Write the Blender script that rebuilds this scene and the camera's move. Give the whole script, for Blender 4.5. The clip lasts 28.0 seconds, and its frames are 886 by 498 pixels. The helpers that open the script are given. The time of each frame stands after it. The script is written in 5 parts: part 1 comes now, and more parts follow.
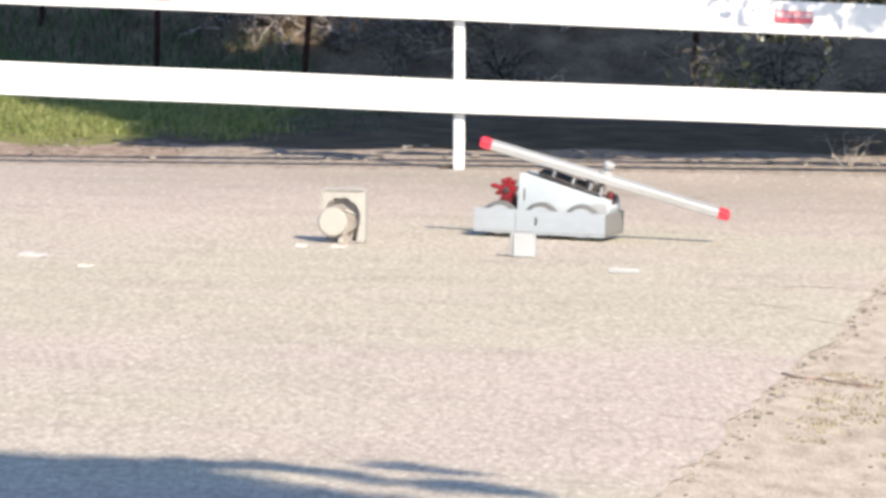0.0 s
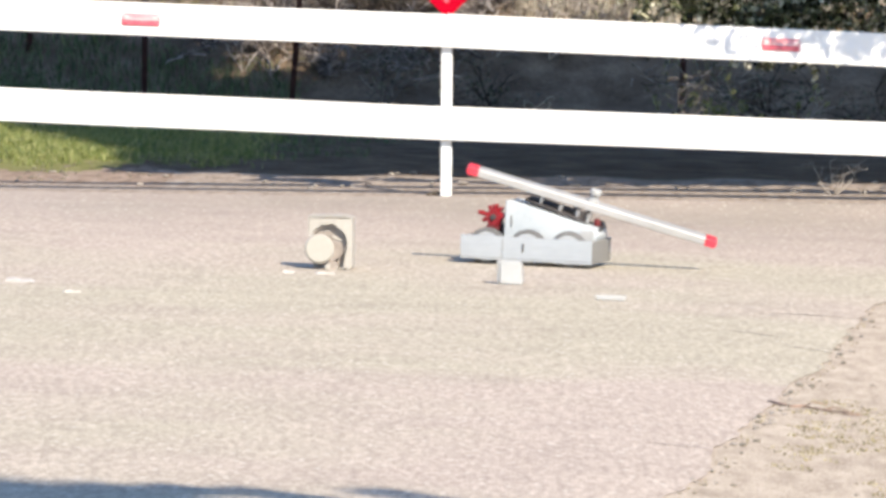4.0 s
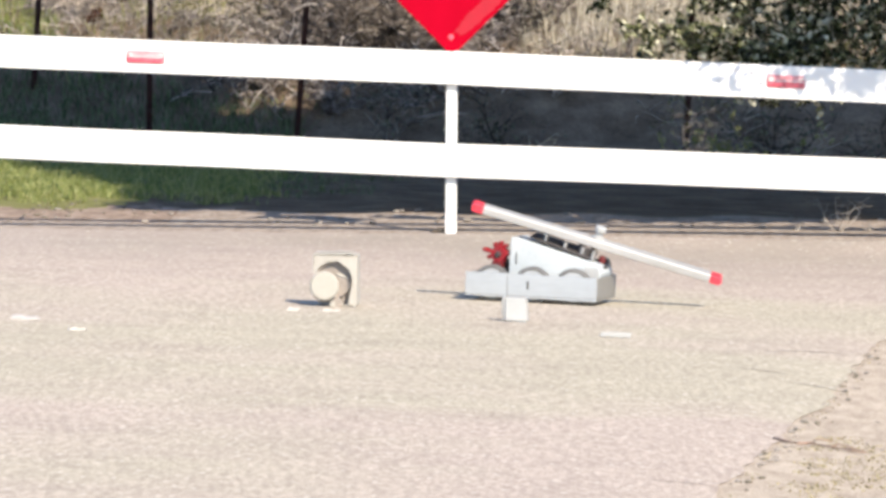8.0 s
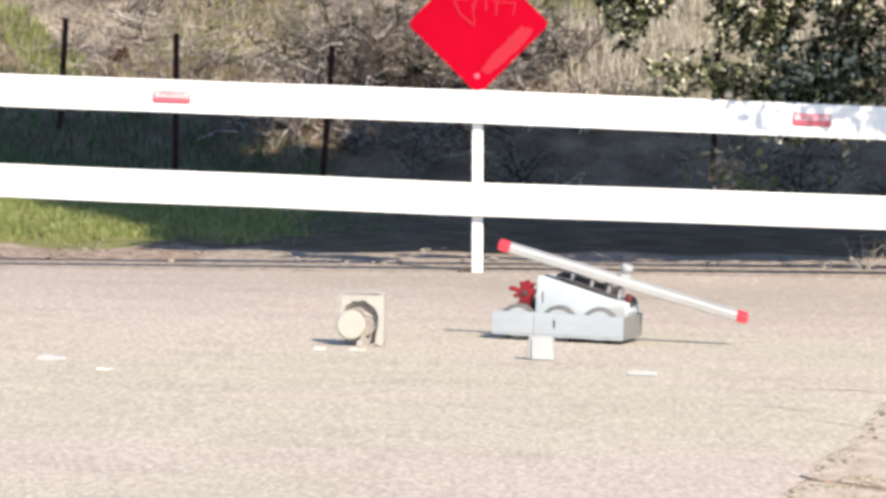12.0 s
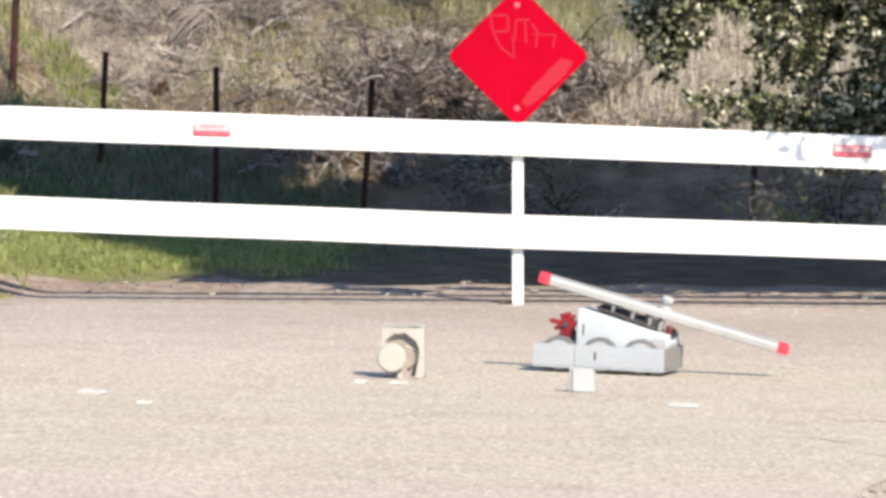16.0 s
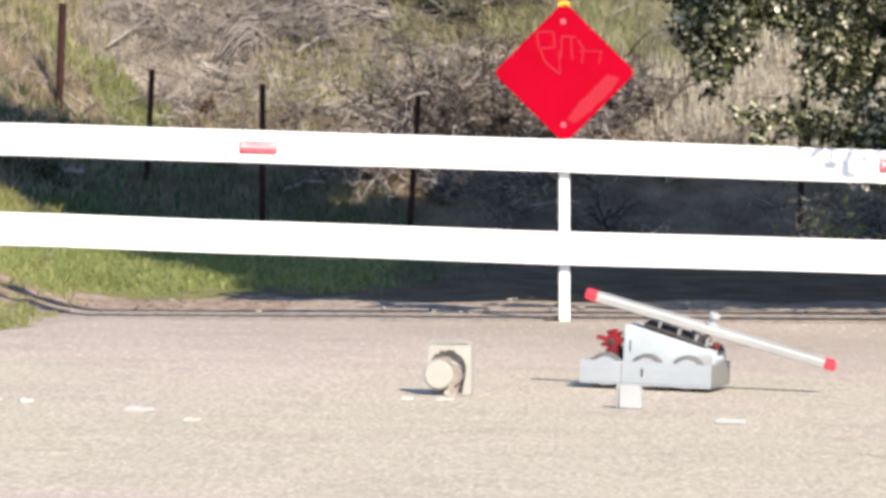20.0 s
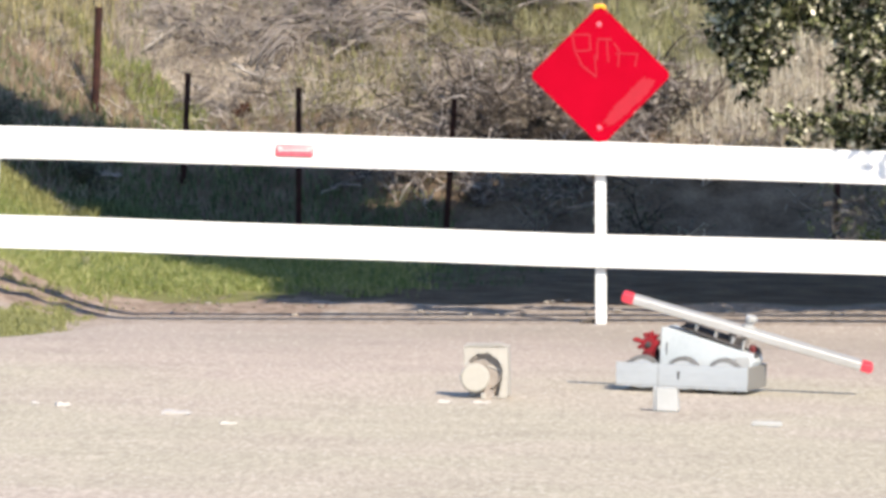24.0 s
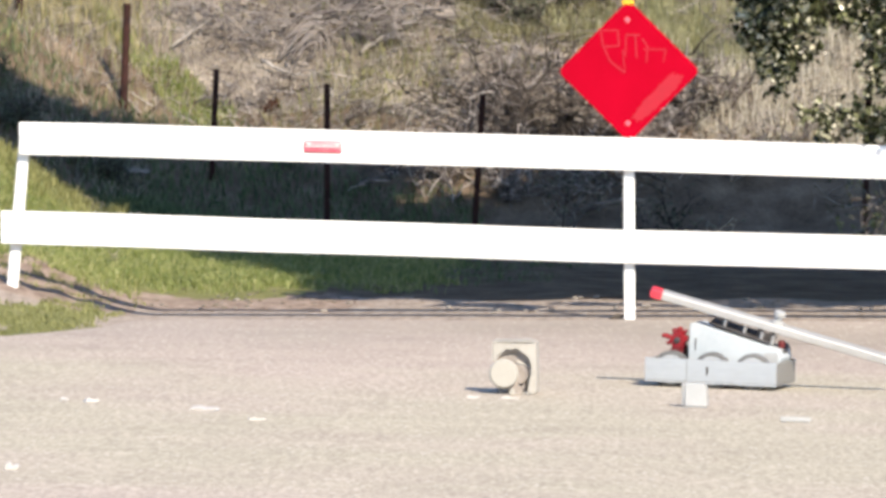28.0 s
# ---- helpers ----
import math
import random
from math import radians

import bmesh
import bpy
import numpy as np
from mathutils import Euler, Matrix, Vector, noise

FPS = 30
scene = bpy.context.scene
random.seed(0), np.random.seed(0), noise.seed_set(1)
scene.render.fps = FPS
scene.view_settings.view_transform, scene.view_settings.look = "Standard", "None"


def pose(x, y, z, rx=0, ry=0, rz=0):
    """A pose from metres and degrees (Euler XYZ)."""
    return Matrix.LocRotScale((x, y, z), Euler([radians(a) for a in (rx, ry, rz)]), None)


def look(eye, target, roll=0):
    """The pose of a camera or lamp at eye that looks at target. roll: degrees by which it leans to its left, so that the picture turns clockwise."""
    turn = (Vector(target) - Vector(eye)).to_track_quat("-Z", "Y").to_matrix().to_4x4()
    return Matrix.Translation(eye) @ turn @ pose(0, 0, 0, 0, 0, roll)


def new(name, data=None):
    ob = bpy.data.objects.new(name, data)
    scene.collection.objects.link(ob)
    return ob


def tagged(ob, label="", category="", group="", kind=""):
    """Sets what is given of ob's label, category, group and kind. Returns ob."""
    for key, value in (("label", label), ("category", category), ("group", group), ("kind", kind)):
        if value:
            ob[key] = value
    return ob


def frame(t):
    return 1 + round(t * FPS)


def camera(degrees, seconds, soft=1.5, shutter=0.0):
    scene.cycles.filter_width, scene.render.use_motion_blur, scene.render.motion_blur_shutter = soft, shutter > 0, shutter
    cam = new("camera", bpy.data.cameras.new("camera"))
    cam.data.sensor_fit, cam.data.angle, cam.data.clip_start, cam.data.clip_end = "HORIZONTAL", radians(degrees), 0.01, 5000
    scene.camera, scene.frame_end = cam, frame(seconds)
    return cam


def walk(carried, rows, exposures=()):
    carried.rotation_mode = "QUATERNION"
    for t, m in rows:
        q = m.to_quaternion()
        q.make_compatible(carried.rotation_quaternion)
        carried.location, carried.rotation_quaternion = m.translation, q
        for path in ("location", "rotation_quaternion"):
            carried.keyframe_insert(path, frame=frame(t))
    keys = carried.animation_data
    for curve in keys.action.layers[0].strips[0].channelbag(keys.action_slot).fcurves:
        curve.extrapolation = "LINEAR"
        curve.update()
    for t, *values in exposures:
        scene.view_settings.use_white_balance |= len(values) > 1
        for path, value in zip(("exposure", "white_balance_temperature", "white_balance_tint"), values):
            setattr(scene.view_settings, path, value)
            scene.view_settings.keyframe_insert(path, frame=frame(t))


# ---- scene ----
# ================= camera and its walk: a hand-held long zoom, panning from one spot =================
cam = camera(7.766, 28.0, soft=3.6)
EYE = (0.0, -30.0, 1.5)
ROWS = [
    (0.0, 0.1519, -3.5619, -0.250),
    (0.5, 0.1364, -3.5428, -0.282),
    (1.0, 0.1210, -3.5200, -0.309),
    (1.5, 0.1079, -3.4909, -0.332),
    (2.0, 0.0983, -3.4770, -0.351),
    (2.5, 0.0875, -3.4391, -0.366),
    (3.0, 0.0576, -3.3883, -0.378),
    (3.5, 0.0504, -3.3630, -0.386),
    (5.5, 0.0264, -3.1982, -0.390),
    (6.0, 0.0326, -3.1806, -0.384),
    (6.5, 0.0422, -3.1324, -0.377),
    (7.0, 0.0573, -3.0883, -0.367),
    (7.5, 0.0708, -3.0443, -0.356),
    (8.0, 0.0854, -3.0000, -0.343),
    (8.5, 0.1078, -2.9494, -0.328),
    (9.0, 0.1251, -2.9064, -0.312),
    (9.5, 0.1523, -2.8546, -0.295),
    (10.0, 0.1682, -2.8344, -0.277),
    (10.5, 0.2041, -2.7901, -0.258),
    (11.0, 0.2349, -2.7459, -0.238),
    (11.5, 0.2712, -2.7031, -0.218),
    (12.0, 0.3098, -2.6589, -0.197),
    (12.5, 0.3469, -2.6182, -0.176),
    (14.5, 0.5049, -2.4788, -0.088),
    (15.0, 0.5535, -2.4433, -0.067),
    (15.5, 0.6008, -2.4089, -0.045),
    (16.0, 0.6582, -2.3745, -0.023),
    (16.5, 0.7118, -2.3502, -0.002),
    (17.0, 0.7721, -2.3197, 0.019),
    (17.5, 0.7992, -2.3028, 0.039),
    (18.0, 0.8529, -2.2822, 0.059),
    (18.5, 0.9107, -2.2616, 0.078),
    (19.0, 0.9657, -2.2462, 0.097),
    (19.5, 1.0107, -2.2344, 0.115),
    (20.0, 1.0607, -2.2264, 0.133),
    (20.5, 1.1132, -2.2173, 0.150),
    (21.0, 1.1583, -2.2168, 0.166),
    (21.5, 1.1818, -2.2113, 0.182),
    (23.5, 1.3393, -2.1982, 0.238),
    (24.0, 1.3756, -2.1990, 0.250),
    (24.5, 1.4130, -2.2011, 0.262),
    (25.0, 1.4507, -2.2057, 0.273),
    (25.5, 1.4657, -2.2080, 0.284),
    (26.0, 1.4969, -2.2115, 0.294),
    (26.5, 1.5318, -2.2186, 0.303),
    (27.0, 1.5634, -2.2258, 0.313),
    (27.5, 1.5921, -2.2330, 0.322),
    (28.0, 1.6234, -2.2340, 0.330),
]
walk(cam, [(t, pose(*EYE, 90 + pitch, roll, yaw)) for t, yaw, pitch, roll in ROWS],
     exposures=[(0.0, 0.75), (9.0, 0.76), (16.0, 0.75), (24.0, 0.70), (28.0, 0.71)])

# ================= world and sun =================
SUN_TO = Vector((0.60, -1.15, 1.0)).normalized()      # towards the sun
world = bpy.data.worlds.new("sky")
scene.world = world
world.use_nodes = True
wn = world.node_tree.nodes
sky = wn.new("ShaderNodeTexSky")
sky.sky_type = "NISHITA"
sky.sun_disc = False
sky.sun_elevation = math.asin(SUN_TO.z)
sky.sun_rotation = math.atan2(SUN_TO.x, SUN_TO.y)
sky.air_density, sky.dust_density, sky.ozone_density = 1.0, 0.3, 3.5
wn["Background"].inputs["Strength"].default_value = 0.148
world.node_tree.links.new(sky.outputs["Color"], wn["Background"].inputs["Color"])
sun_data = bpy.data.lights.new("sun", "SUN")
sun_data.energy, sun_data.angle, sun_data.color = 5.0, radians(0.55), (1.0, 0.87, 0.692)
sun = new("sun", sun_data)
sun.matrix_world = look((0, 0, 30), Vector((0, 0, 30)) - SUN_TO)

# ================= materials =================
def rgb(c):
    return (*c, 1.0)


def material(name, stops, rough=0.8, metal=0.0, scale=8.0, fine=60.0, bump=0.2, bump_dist=0.01, fine_mix=0.35,
             random_mix=0.0, stretch=(1, 1, 1), spec=0.4, island=False, trans=0.0, rough_var=0.08):
    """Principled surface: large stains, fine grain, bump; stops are colours from dark to light."""
    m = bpy.data.materials.new(name)
    m.use_nodes = True
    nt = m.node_tree
    N, L = nt.nodes, nt.links
    p = N["Principled BSDF"]
    co = N.new("ShaderNodeTexCoord")
    mp = N.new("ShaderNodeMapping")
    mp.inputs["Scale"].default_value = stretch
    L.new(co.outputs["Object"], mp.inputs["Vector"])
    n1, n2 = N.new("ShaderNodeTexNoise"), N.new("ShaderNodeTexNoise")
    for n, s, d in ((n1, scale, 4.0), (n2, fine, 3.0)):
        n.inputs["Scale"].default_value = s
        n.inputs["Detail"].default_value = d
        L.new(mp.outputs["Vector"], n.inputs["Vector"])
    mix = N.new("ShaderNodeMix")
    mix.inputs["Factor"].default_value = fine_mix
    L.new(n1.outputs["Fac"], mix.inputs["A"])
    L.new(n2.outputs["Fac"], mix.inputs["B"])
    fac = mix.outputs["Result"]
    if random_mix:
        src = N.new("ShaderNodeNewGeometry").outputs["Random Per Island"] if island else N.new("ShaderNodeObjectInfo").outputs["Random"]
        mix2 = N.new("ShaderNodeMix")
        mix2.inputs["Factor"].default_value = random_mix
        L.new(fac, mix2.inputs["A"])
        L.new(src, mix2.inputs["B"])
        fac = mix2.outputs["Result"]
    ramp = N.new("ShaderNodeValToRGB")
    els = ramp.color_ramp.elements
    lo, hi = (0.20, 0.76) if random_mix > 0.5 else (0.32, 0.68)
    while len(els) < len(stops):
        els.new(0.5)
    for k, c in enumerate(stops):
        els[k].position = lo + (hi - lo) * k / max(1, len(stops) - 1)
        els[k].color = rgb(c)
    L.new(fac, ramp.inputs["Fac"])
    L.new(ramp.outputs["Color"], p.inputs["Base Color"])
    p.inputs["Metallic"].default_value = metal
    p.inputs["Specular IOR Level"].default_value = spec
    mr = N.new("ShaderNodeMapRange")
    mr.inputs["To Min"].default_value, mr.inputs["To Max"].default_value = max(0.02, rough - rough_var), min(1.0, rough + rough_var)
    L.new(n1.outputs["Fac"], mr.inputs["Value"])
    L.new(mr.outputs["Result"], p.inputs["Roughness"])
    if bump:
        b = N.new("ShaderNodeBump")
        b.inputs["Strength"].default_value, b.inputs["Distance"].default_value = bump, bump_dist
        L.new(n2.outputs["Fac"], b.inputs["Height"])
        L.new(b.outputs["Normal"], p.inputs["Normal"])
    if trans:
        t = N.new("ShaderNodeBsdfTranslucent")
        L.new(ramp.outputs["Color"], t.inputs["Color"])
        ms = N.new("ShaderNodeMixShader")
        ms.inputs["Fac"].default_value = trans
        L.new(p.outputs["BSDF"], ms.inputs[1])
        L.new(t.outputs["BSDF"], ms.inputs[2])
        L.new(ms.outputs["Shader"], N["Material Output"].inputs["Surface"])
    return m


def asphalt():
    """Old sun-bleached chip-seal asphalt: pinkish grey with greener worn tracks, pale and dark chips."""
    m = material("asphalt", [(0.29, 0.258, 0.232), (0.42, 0.380, 0.344), (0.56, 0.512, 0.468)], rough=0.9, scale=52, fine=150,
                 bump=0.3, bump_dist=0.005, fine_mix=0.45, spec=0.15, stretch=(1, 0.24, 1))
    N, L = m.node_tree.nodes, m.node_tree.links
    p = N["Principled BSDF"]
    ramp = [n for n in N if n.type == "VALTORGB"][0]
    co = [n for n in N if n.type == "TEX_COORD"][0]
    tone = N.new("ShaderNodeTexNoise")
    tone.inputs["Scale"].default_value, tone.inputs["Detail"].default_value = 0.45, 5.0
    L.new(co.outputs["Object"], tone.inputs["Vector"])
    r2 = N.new("ShaderNodeValToRGB")
    r2.color_ramp.elements[0].position, r2.color_ramp.elements[1].position = 0.40, 0.62
    r2.color_ramp.elements[0].color, r2.color_ramp.elements[1].color = (1.0, 0.935, 0.895, 1), (0.965, 0.962, 0.85, 1)
    sep = N.new("ShaderNodeSeparateXYZ")
    L.new(co.outputs["Object"], sep.inputs["Vector"])
    up = N.new("ShaderNodeMapRange")
    up.interpolation_type = "SMOOTHSTEP"
    up.inputs["From Min"].default_value, up.inputs["From Max"].default_value = -11.1, -10.3
    dn = N.new("ShaderNodeMapRange")
    dn.interpolation_type = "SMOOTHSTEP"
    dn.inputs["From Min"].default_value, dn.inputs["From Max"].default_value = -3.2, -4.9
    L.new(sep.outputs["Y"], up.inputs["Value"])
    L.new(sep.outputs["Y"], dn.inputs["Value"])
    band = N.new("ShaderNodeMath")
    band.operation = "MULTIPLY"
    L.new(up.outputs["Result"], band.inputs[0])
    L.new(dn.outputs["Result"], band.inputs[1])
    tm = N.new("ShaderNodeMath")
    tm.operation = "MULTIPLY_ADD"
    tm.inputs[1].default_value, tm.inputs[2].default_value = 0.17, -0.085
    L.new(band.outputs["Value"], tm.inputs[0])
    ad = N.new("ShaderNodeMath")
    ad.operation = "ADD"
    L.new(tone.outputs["Fac"], ad.inputs[0])
    L.new(tm.outputs["Value"], ad.inputs[1])
    L.new(ad.outputs["Value"], r2.inputs["Fac"])
    mul = N.new("ShaderNodeMix")
    mul.data_type, mul.blend_type = "RGBA", "MULTIPLY"
    mul.inputs["Factor"].default_value = 1.0
    L.new(ramp.outputs["Color"], mul.inputs["A"])
    L.new(r2.outputs["Color"], mul.inputs["B"])
    # long faint streaks of wear along the road's end, and pale chips standing out of the binder
    mp = N.new("ShaderNodeMapping")
    mp.inputs["Scale"].default_value = (1.3, 1.9, 1)
    L.new(co.outputs["Object"], mp.inputs["Vector"])
    streak = N.new("ShaderNodeTexNoise")
    streak.inputs["Scale"].default_value, streak.inputs["Detail"].default_value, streak.inputs["Roughness"].default_value = 1.0, 6.0, 0.65
    L.new(mp.outputs["Vector"], streak.inputs["Vector"])
    r3 = N.new("ShaderNodeValToRGB")
    r3.color_ramp.elements[0].position, r3.color_ramp.elements[1].position = 0.30, 0.55
    r3.color_ramp.elements[0].color, r3.color_ramp.elements[1].color = (0.90, 0.895, 0.90, 1), (1.02, 1.02, 1.02, 1)
    L.new(streak.outputs["Fac"], r3.inputs["Fac"])
    mul2 = N.new("ShaderNodeMix")
    mul2.data_type, mul2.blend_type = "RGBA", "MULTIPLY"
    mul2.inputs["Factor"].default_value = 1.0
    # dust and tyre dirt gathered at the closed end
    far = N.new("ShaderNodeMapRange")
    far.interpolation_type = "SMOOTHSTEP"
    far.inputs["From Min"].default_value, far.inputs["From Max"].default_value = -5.0, -0.6
    L.new(sep.outputs["Y"], far.inputs["Value"])
    grime = N.new("ShaderNodeMath")
    grime.operation = "MULTIPLY"
    L.new(far.outputs["Result"], grime.inputs[0])
    L.new(tone.outputs["Fac"], grime.inputs[1])
    dusty = N.new("ShaderNodeMix")
    dusty.data_type = "RGBA"
    L.new(grime.outputs["Value"], dusty.inputs["Factor"])
    L.new(mul.outputs["Result"], dusty.inputs["A"])
    dusty.inputs["B"].default_value = (0.25, 0.222, 0.208, 1)
    L.new(dusty.outputs["Result"], mul2.inputs["A"])
    L.new(r3.outputs["Color"], mul2.inputs["B"])
    mp2 = N.new("ShaderNodeMapping")
    mp2.inputs["Scale"].default_value = (24, 7, 1)
    L.new(co.outputs["Object"], mp2.inputs["Vector"])
    chip = N.new("ShaderNodeTexVoronoi")
    chip.inputs["Scale"].default_value = 1.0
    L.new(mp2.outputs["Vector"], chip.inputs["Vector"])
    r4 = N.new("ShaderNodeValToRGB")
    r4.color_ramp.elements[0].position, r4.color_ramp.elements[1].position = 0.08, 0.24
    r4.color_ramp.elements[0].color, r4.color_ramp.elements[1].color = (0.55, 0.55, 0.55, 1), (0, 0, 0, 1)
    L.new(chip.outputs["Distance"], r4.inputs["Fac"])
    pale = N.new("ShaderNodeMix")
    pale.data_type = "RGBA"
    L.new(r4.outputs["Color"], pale.inputs["Factor"])
    L.new(mul2.outputs["Result"], pale.inputs["A"])
    pale.inputs["B"].default_value = (0.66, 0.615, 0.55, 1)
    L.new(pale.outputs["Result"], p.inputs["Base Color"])
    return m


M_ASPHALT = asphalt()
M_DIRT = material("dirt", [(0.26, 0.212, 0.168), (0.42, 0.354, 0.287), (0.54, 0.468, 0.390)], rough=0.95, scale=16, fine=110, bump=0.5, bump_dist=0.008, fine_mix=0.5, spec=0.1, stretch=(1, 0.3, 1))
M_STRIP = material("brown_dirt", [(0.18, 0.147, 0.125), (0.32, 0.270, 0.234), (0.43, 0.374, 0.332)], rough=0.95, scale=20, fine=80, bump=0.5, bump_dist=0.01, spec=0.1, stretch=(1, 0.3, 1))
M_EARTH = material("reddish_earth", [(0.15, 0.110, 0.088), (0.275, 0.213, 0.176), (0.40, 0.328, 0.282)], rough=0.95, scale=14, fine=60, bump=0.6, bump_dist=0.012, spec=0.1, stretch=(1, 0.35, 1))
M_TURF = material("turf_soil", [(0.11, 0.12, 0.045), (0.17, 0.175, 0.07), (0.25, 0.23, 0.12)], rough=0.95, scale=9, fine=60, bump=0.5, bump_dist=0.02, spec=0.1)
M_VERGE = material("verge_soil", [(0.080, 0.058, 0.041), (0.150, 0.112, 0.080), (0.24, 0.185, 0.135)], rough=0.95, scale=4, fine=40, bump=0.6, bump_dist=0.02, spec=0.1)
M_HILL = material("dry_hillside", [(0.085, 0.069, 0.055), (0.24, 0.203, 0.166), (0.44, 0.387, 0.322)], rough=0.95, scale=2.2, fine=24, bump=0.8, bump_dist=0.04, spec=0.1)
M_PAINT = material("white_painted_wood", [(0.74, 0.74, 0.74), (0.82, 0.82, 0.82)], rough=0.5, scale=3, fine=40, bump=0.08, bump_dist=0.002, stretch=(0.15, 1, 1))
M_POST = material("white_painted_steel", [(0.72, 0.73, 0.74), (0.82, 0.82, 0.82)], rough=0.45, scale=6, fine=60, bump=0.05, bump_dist=0.002)
M_RED = material("red_sign_sheeting", [(0.315, 0.0004, 0.012), (0.375, 0.0007, 0.016)], rough=0.6, scale=6, fine=120, bump=0.03, bump_dist=0.001, spec=0.03)
M_REDWORN = material("worn_red_sheeting", [(0.317, 0.0009, 0.0138), (0.377, 0.0015, 0.0182)], rough=0.65, scale=30, fine=90, bump=0.05, bump_dist=0.001)
M_REDFADE = material("scuffed_red_sheeting", [(0.318, 0.0008, 0.0135), (0.378, 0.0014, 0.0180)], rough=0.58, scale=9, fine=90, bump=0.03, bump_dist=0.001)
M_REFL = material("red_reflector_plastic", [(0.52, 0.075, 0.115), (0.63, 0.15, 0.19)], rough=0.25, scale=20, fine=200, bump=0.1, bump_dist=0.002)
M_REFLPALE = material("pale_reflector_plastic", [(0.64, 0.26, 0.29), (0.72, 0.36, 0.39)], rough=0.3, scale=20, fine=200, bump=0.1, bump_dist=0.002)
M_YELLOW = material("yellow_plastic", [(0.70, 0.36, 0.02), (0.80, 0.46, 0.04)], rough=0.4, scale=20, fine=90, bump=0.02)
M_BOLT = material("galvanised_bolt", [(0.5, 0.5, 0.5), (0.65, 0.65, 0.65)], rough=0.4, metal=0.9, scale=30, fine=200, bump=0.05)
M_RUST = material("rusty_steel", [(0.020, 0.0095, 0.009), (0.040, 0.0175, 0.0155), (0.075, 0.032, 0.026)], rough=0.85, scale=12, fine=90, bump=0.3, bump_dist=0.003, spec=0.2)
M_BARK = material("oak_bark", [(0.045, 0.038, 0.03), (0.09, 0.075, 0.06), (0.15, 0.13, 0.11)], rough=0.95, scale=9, fine=40, bump=0.8, bump_dist=0.02, spec=0.1)
M_TWIG = material("grey_dead_wood", [(0.085, 0.071, 0.066), (0.215, 0.188, 0.178), (0.47, 0.425, 0.405)], rough=0.9, scale=4, fine=60, bump=0.3, bump_dist=0.004, random_mix=0.5, island=True, spec=0.15)
M_BLEACHED = material("bleached_dead_wood", [(0.22, 0.195, 0.175), (0.34, 0.312, 0.285), (0.48, 0.45, 0.415)], rough=0.9, scale=5, fine=60, bump=0.3, bump_dist=0.004, spec=0.15)
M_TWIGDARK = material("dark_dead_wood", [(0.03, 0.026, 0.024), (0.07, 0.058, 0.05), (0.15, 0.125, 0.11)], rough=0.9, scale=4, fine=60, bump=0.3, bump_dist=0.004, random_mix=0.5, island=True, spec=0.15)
# the ramp's pale stops put sunlit leaves and glints into the colour
M_LEAF = material("oak_leaf_with_glints", [(0.006, 0.008, 0.004), (0.012, 0.016, 0.006), (0.030, 0.039, 0.014), (0.21, 0.225, 0.115), (0.66, 0.64, 0.52)], rough=0.28, scale=10, fine=30, bump=0.0, random_mix=0.55, island=True, trans=0.15, spec=0.35)
M_BUSH = material("shrub_leaf", [(0.05, 0.056, 0.036), (0.10, 0.108, 0.07), (0.18, 0.185, 0.12)], rough=0.5, scale=3, fine=50, bump=0.0, random_mix=0.6, island=True, trans=0.2)
M_GRASS = material("green_grass", [(0.11, 0.15, 0.036), (0.22, 0.265, 0.075), (0.41, 0.41, 0.19)], rough=0.55, scale=1.5, fine=20, bump=0.0, random_mix=0.55, island=True, trans=0.3)
M_STRAW = material("dry_grass", [(0.125, 0.107, 0.086), (0.285, 0.253, 0.207), (0.51, 0.462, 0.385)], rough=0.8, scale=1.5, fine=20, bump=0.0, random_mix=0.6, island=True, trans=0.2, spec=0.2)
M_PALESTRAW = material("bleached_grass", [(0.32, 0.295, 0.235), (0.49, 0.455, 0.375), (0.66, 0.62, 0.53)], rough=0.8, scale=1.5, fine=20, bump=0.0, random_mix=0.6, island=True, trans=0.25, spec=0.2)
M_OLIVE = material("dull_olive_weed", [(0.19, 0.165, 0.095), (0.28, 0.25, 0.145), (0.36, 0.32, 0.20)], rough=0.8, scale=3, fine=30, bump=0.0, random_mix=0.5, island=True, trans=0.1, spec=0.15)
M_SAGE = material("sage_grass", [(0.125, 0.135, 0.048), (0.22, 0.225, 0.088), (0.35, 0.345, 0.16)], rough=0.7, scale=1.5, fine=20, bump=0.0, random_mix=0.6, island=True, trans=0.25, spec=0.2)
M_YELLOWGRASS = material("yellowing_grass", [(0.19, 0.195, 0.09), (0.315, 0.312, 0.165), (0.45, 0.435, 0.28)], rough=0.75, scale=1.5, fine=20, bump=0.0, random_mix=0.6, island=True, trans=0.25, spec=0.2)
M_GOLDEN = material("golden_grass", [(0.20, 0.175, 0.085), (0.32, 0.285, 0.150), (0.46, 0.41, 0.24)], rough=0.75, scale=1.5, fine=20, bump=0.0, random_mix=0.6, island=True, trans=0.25, spec=0.2)
M_BANKGREEN = material("dull_bank_grass", [(0.125, 0.118, 0.062), (0.215, 0.202, 0.112), (0.32, 0.298, 0.19)], rough=0.75, scale=1.5, fine=20, bump=0.0, random_mix=0.6, island=True, trans=0.2, spec=0.2)
# grass for the shaded hollow and gully, the shade put into its colour
M_SHADEGRASS = material("grass_darkened_for_shade", [(0.058, 0.088, 0.044), (0.105, 0.145, 0.070), (0.165, 0.205, 0.105)], rough=0.7, scale=1.5, fine=20, bump=0.0, random_mix=0.5, island=True, trans=0.15, spec=0.15)
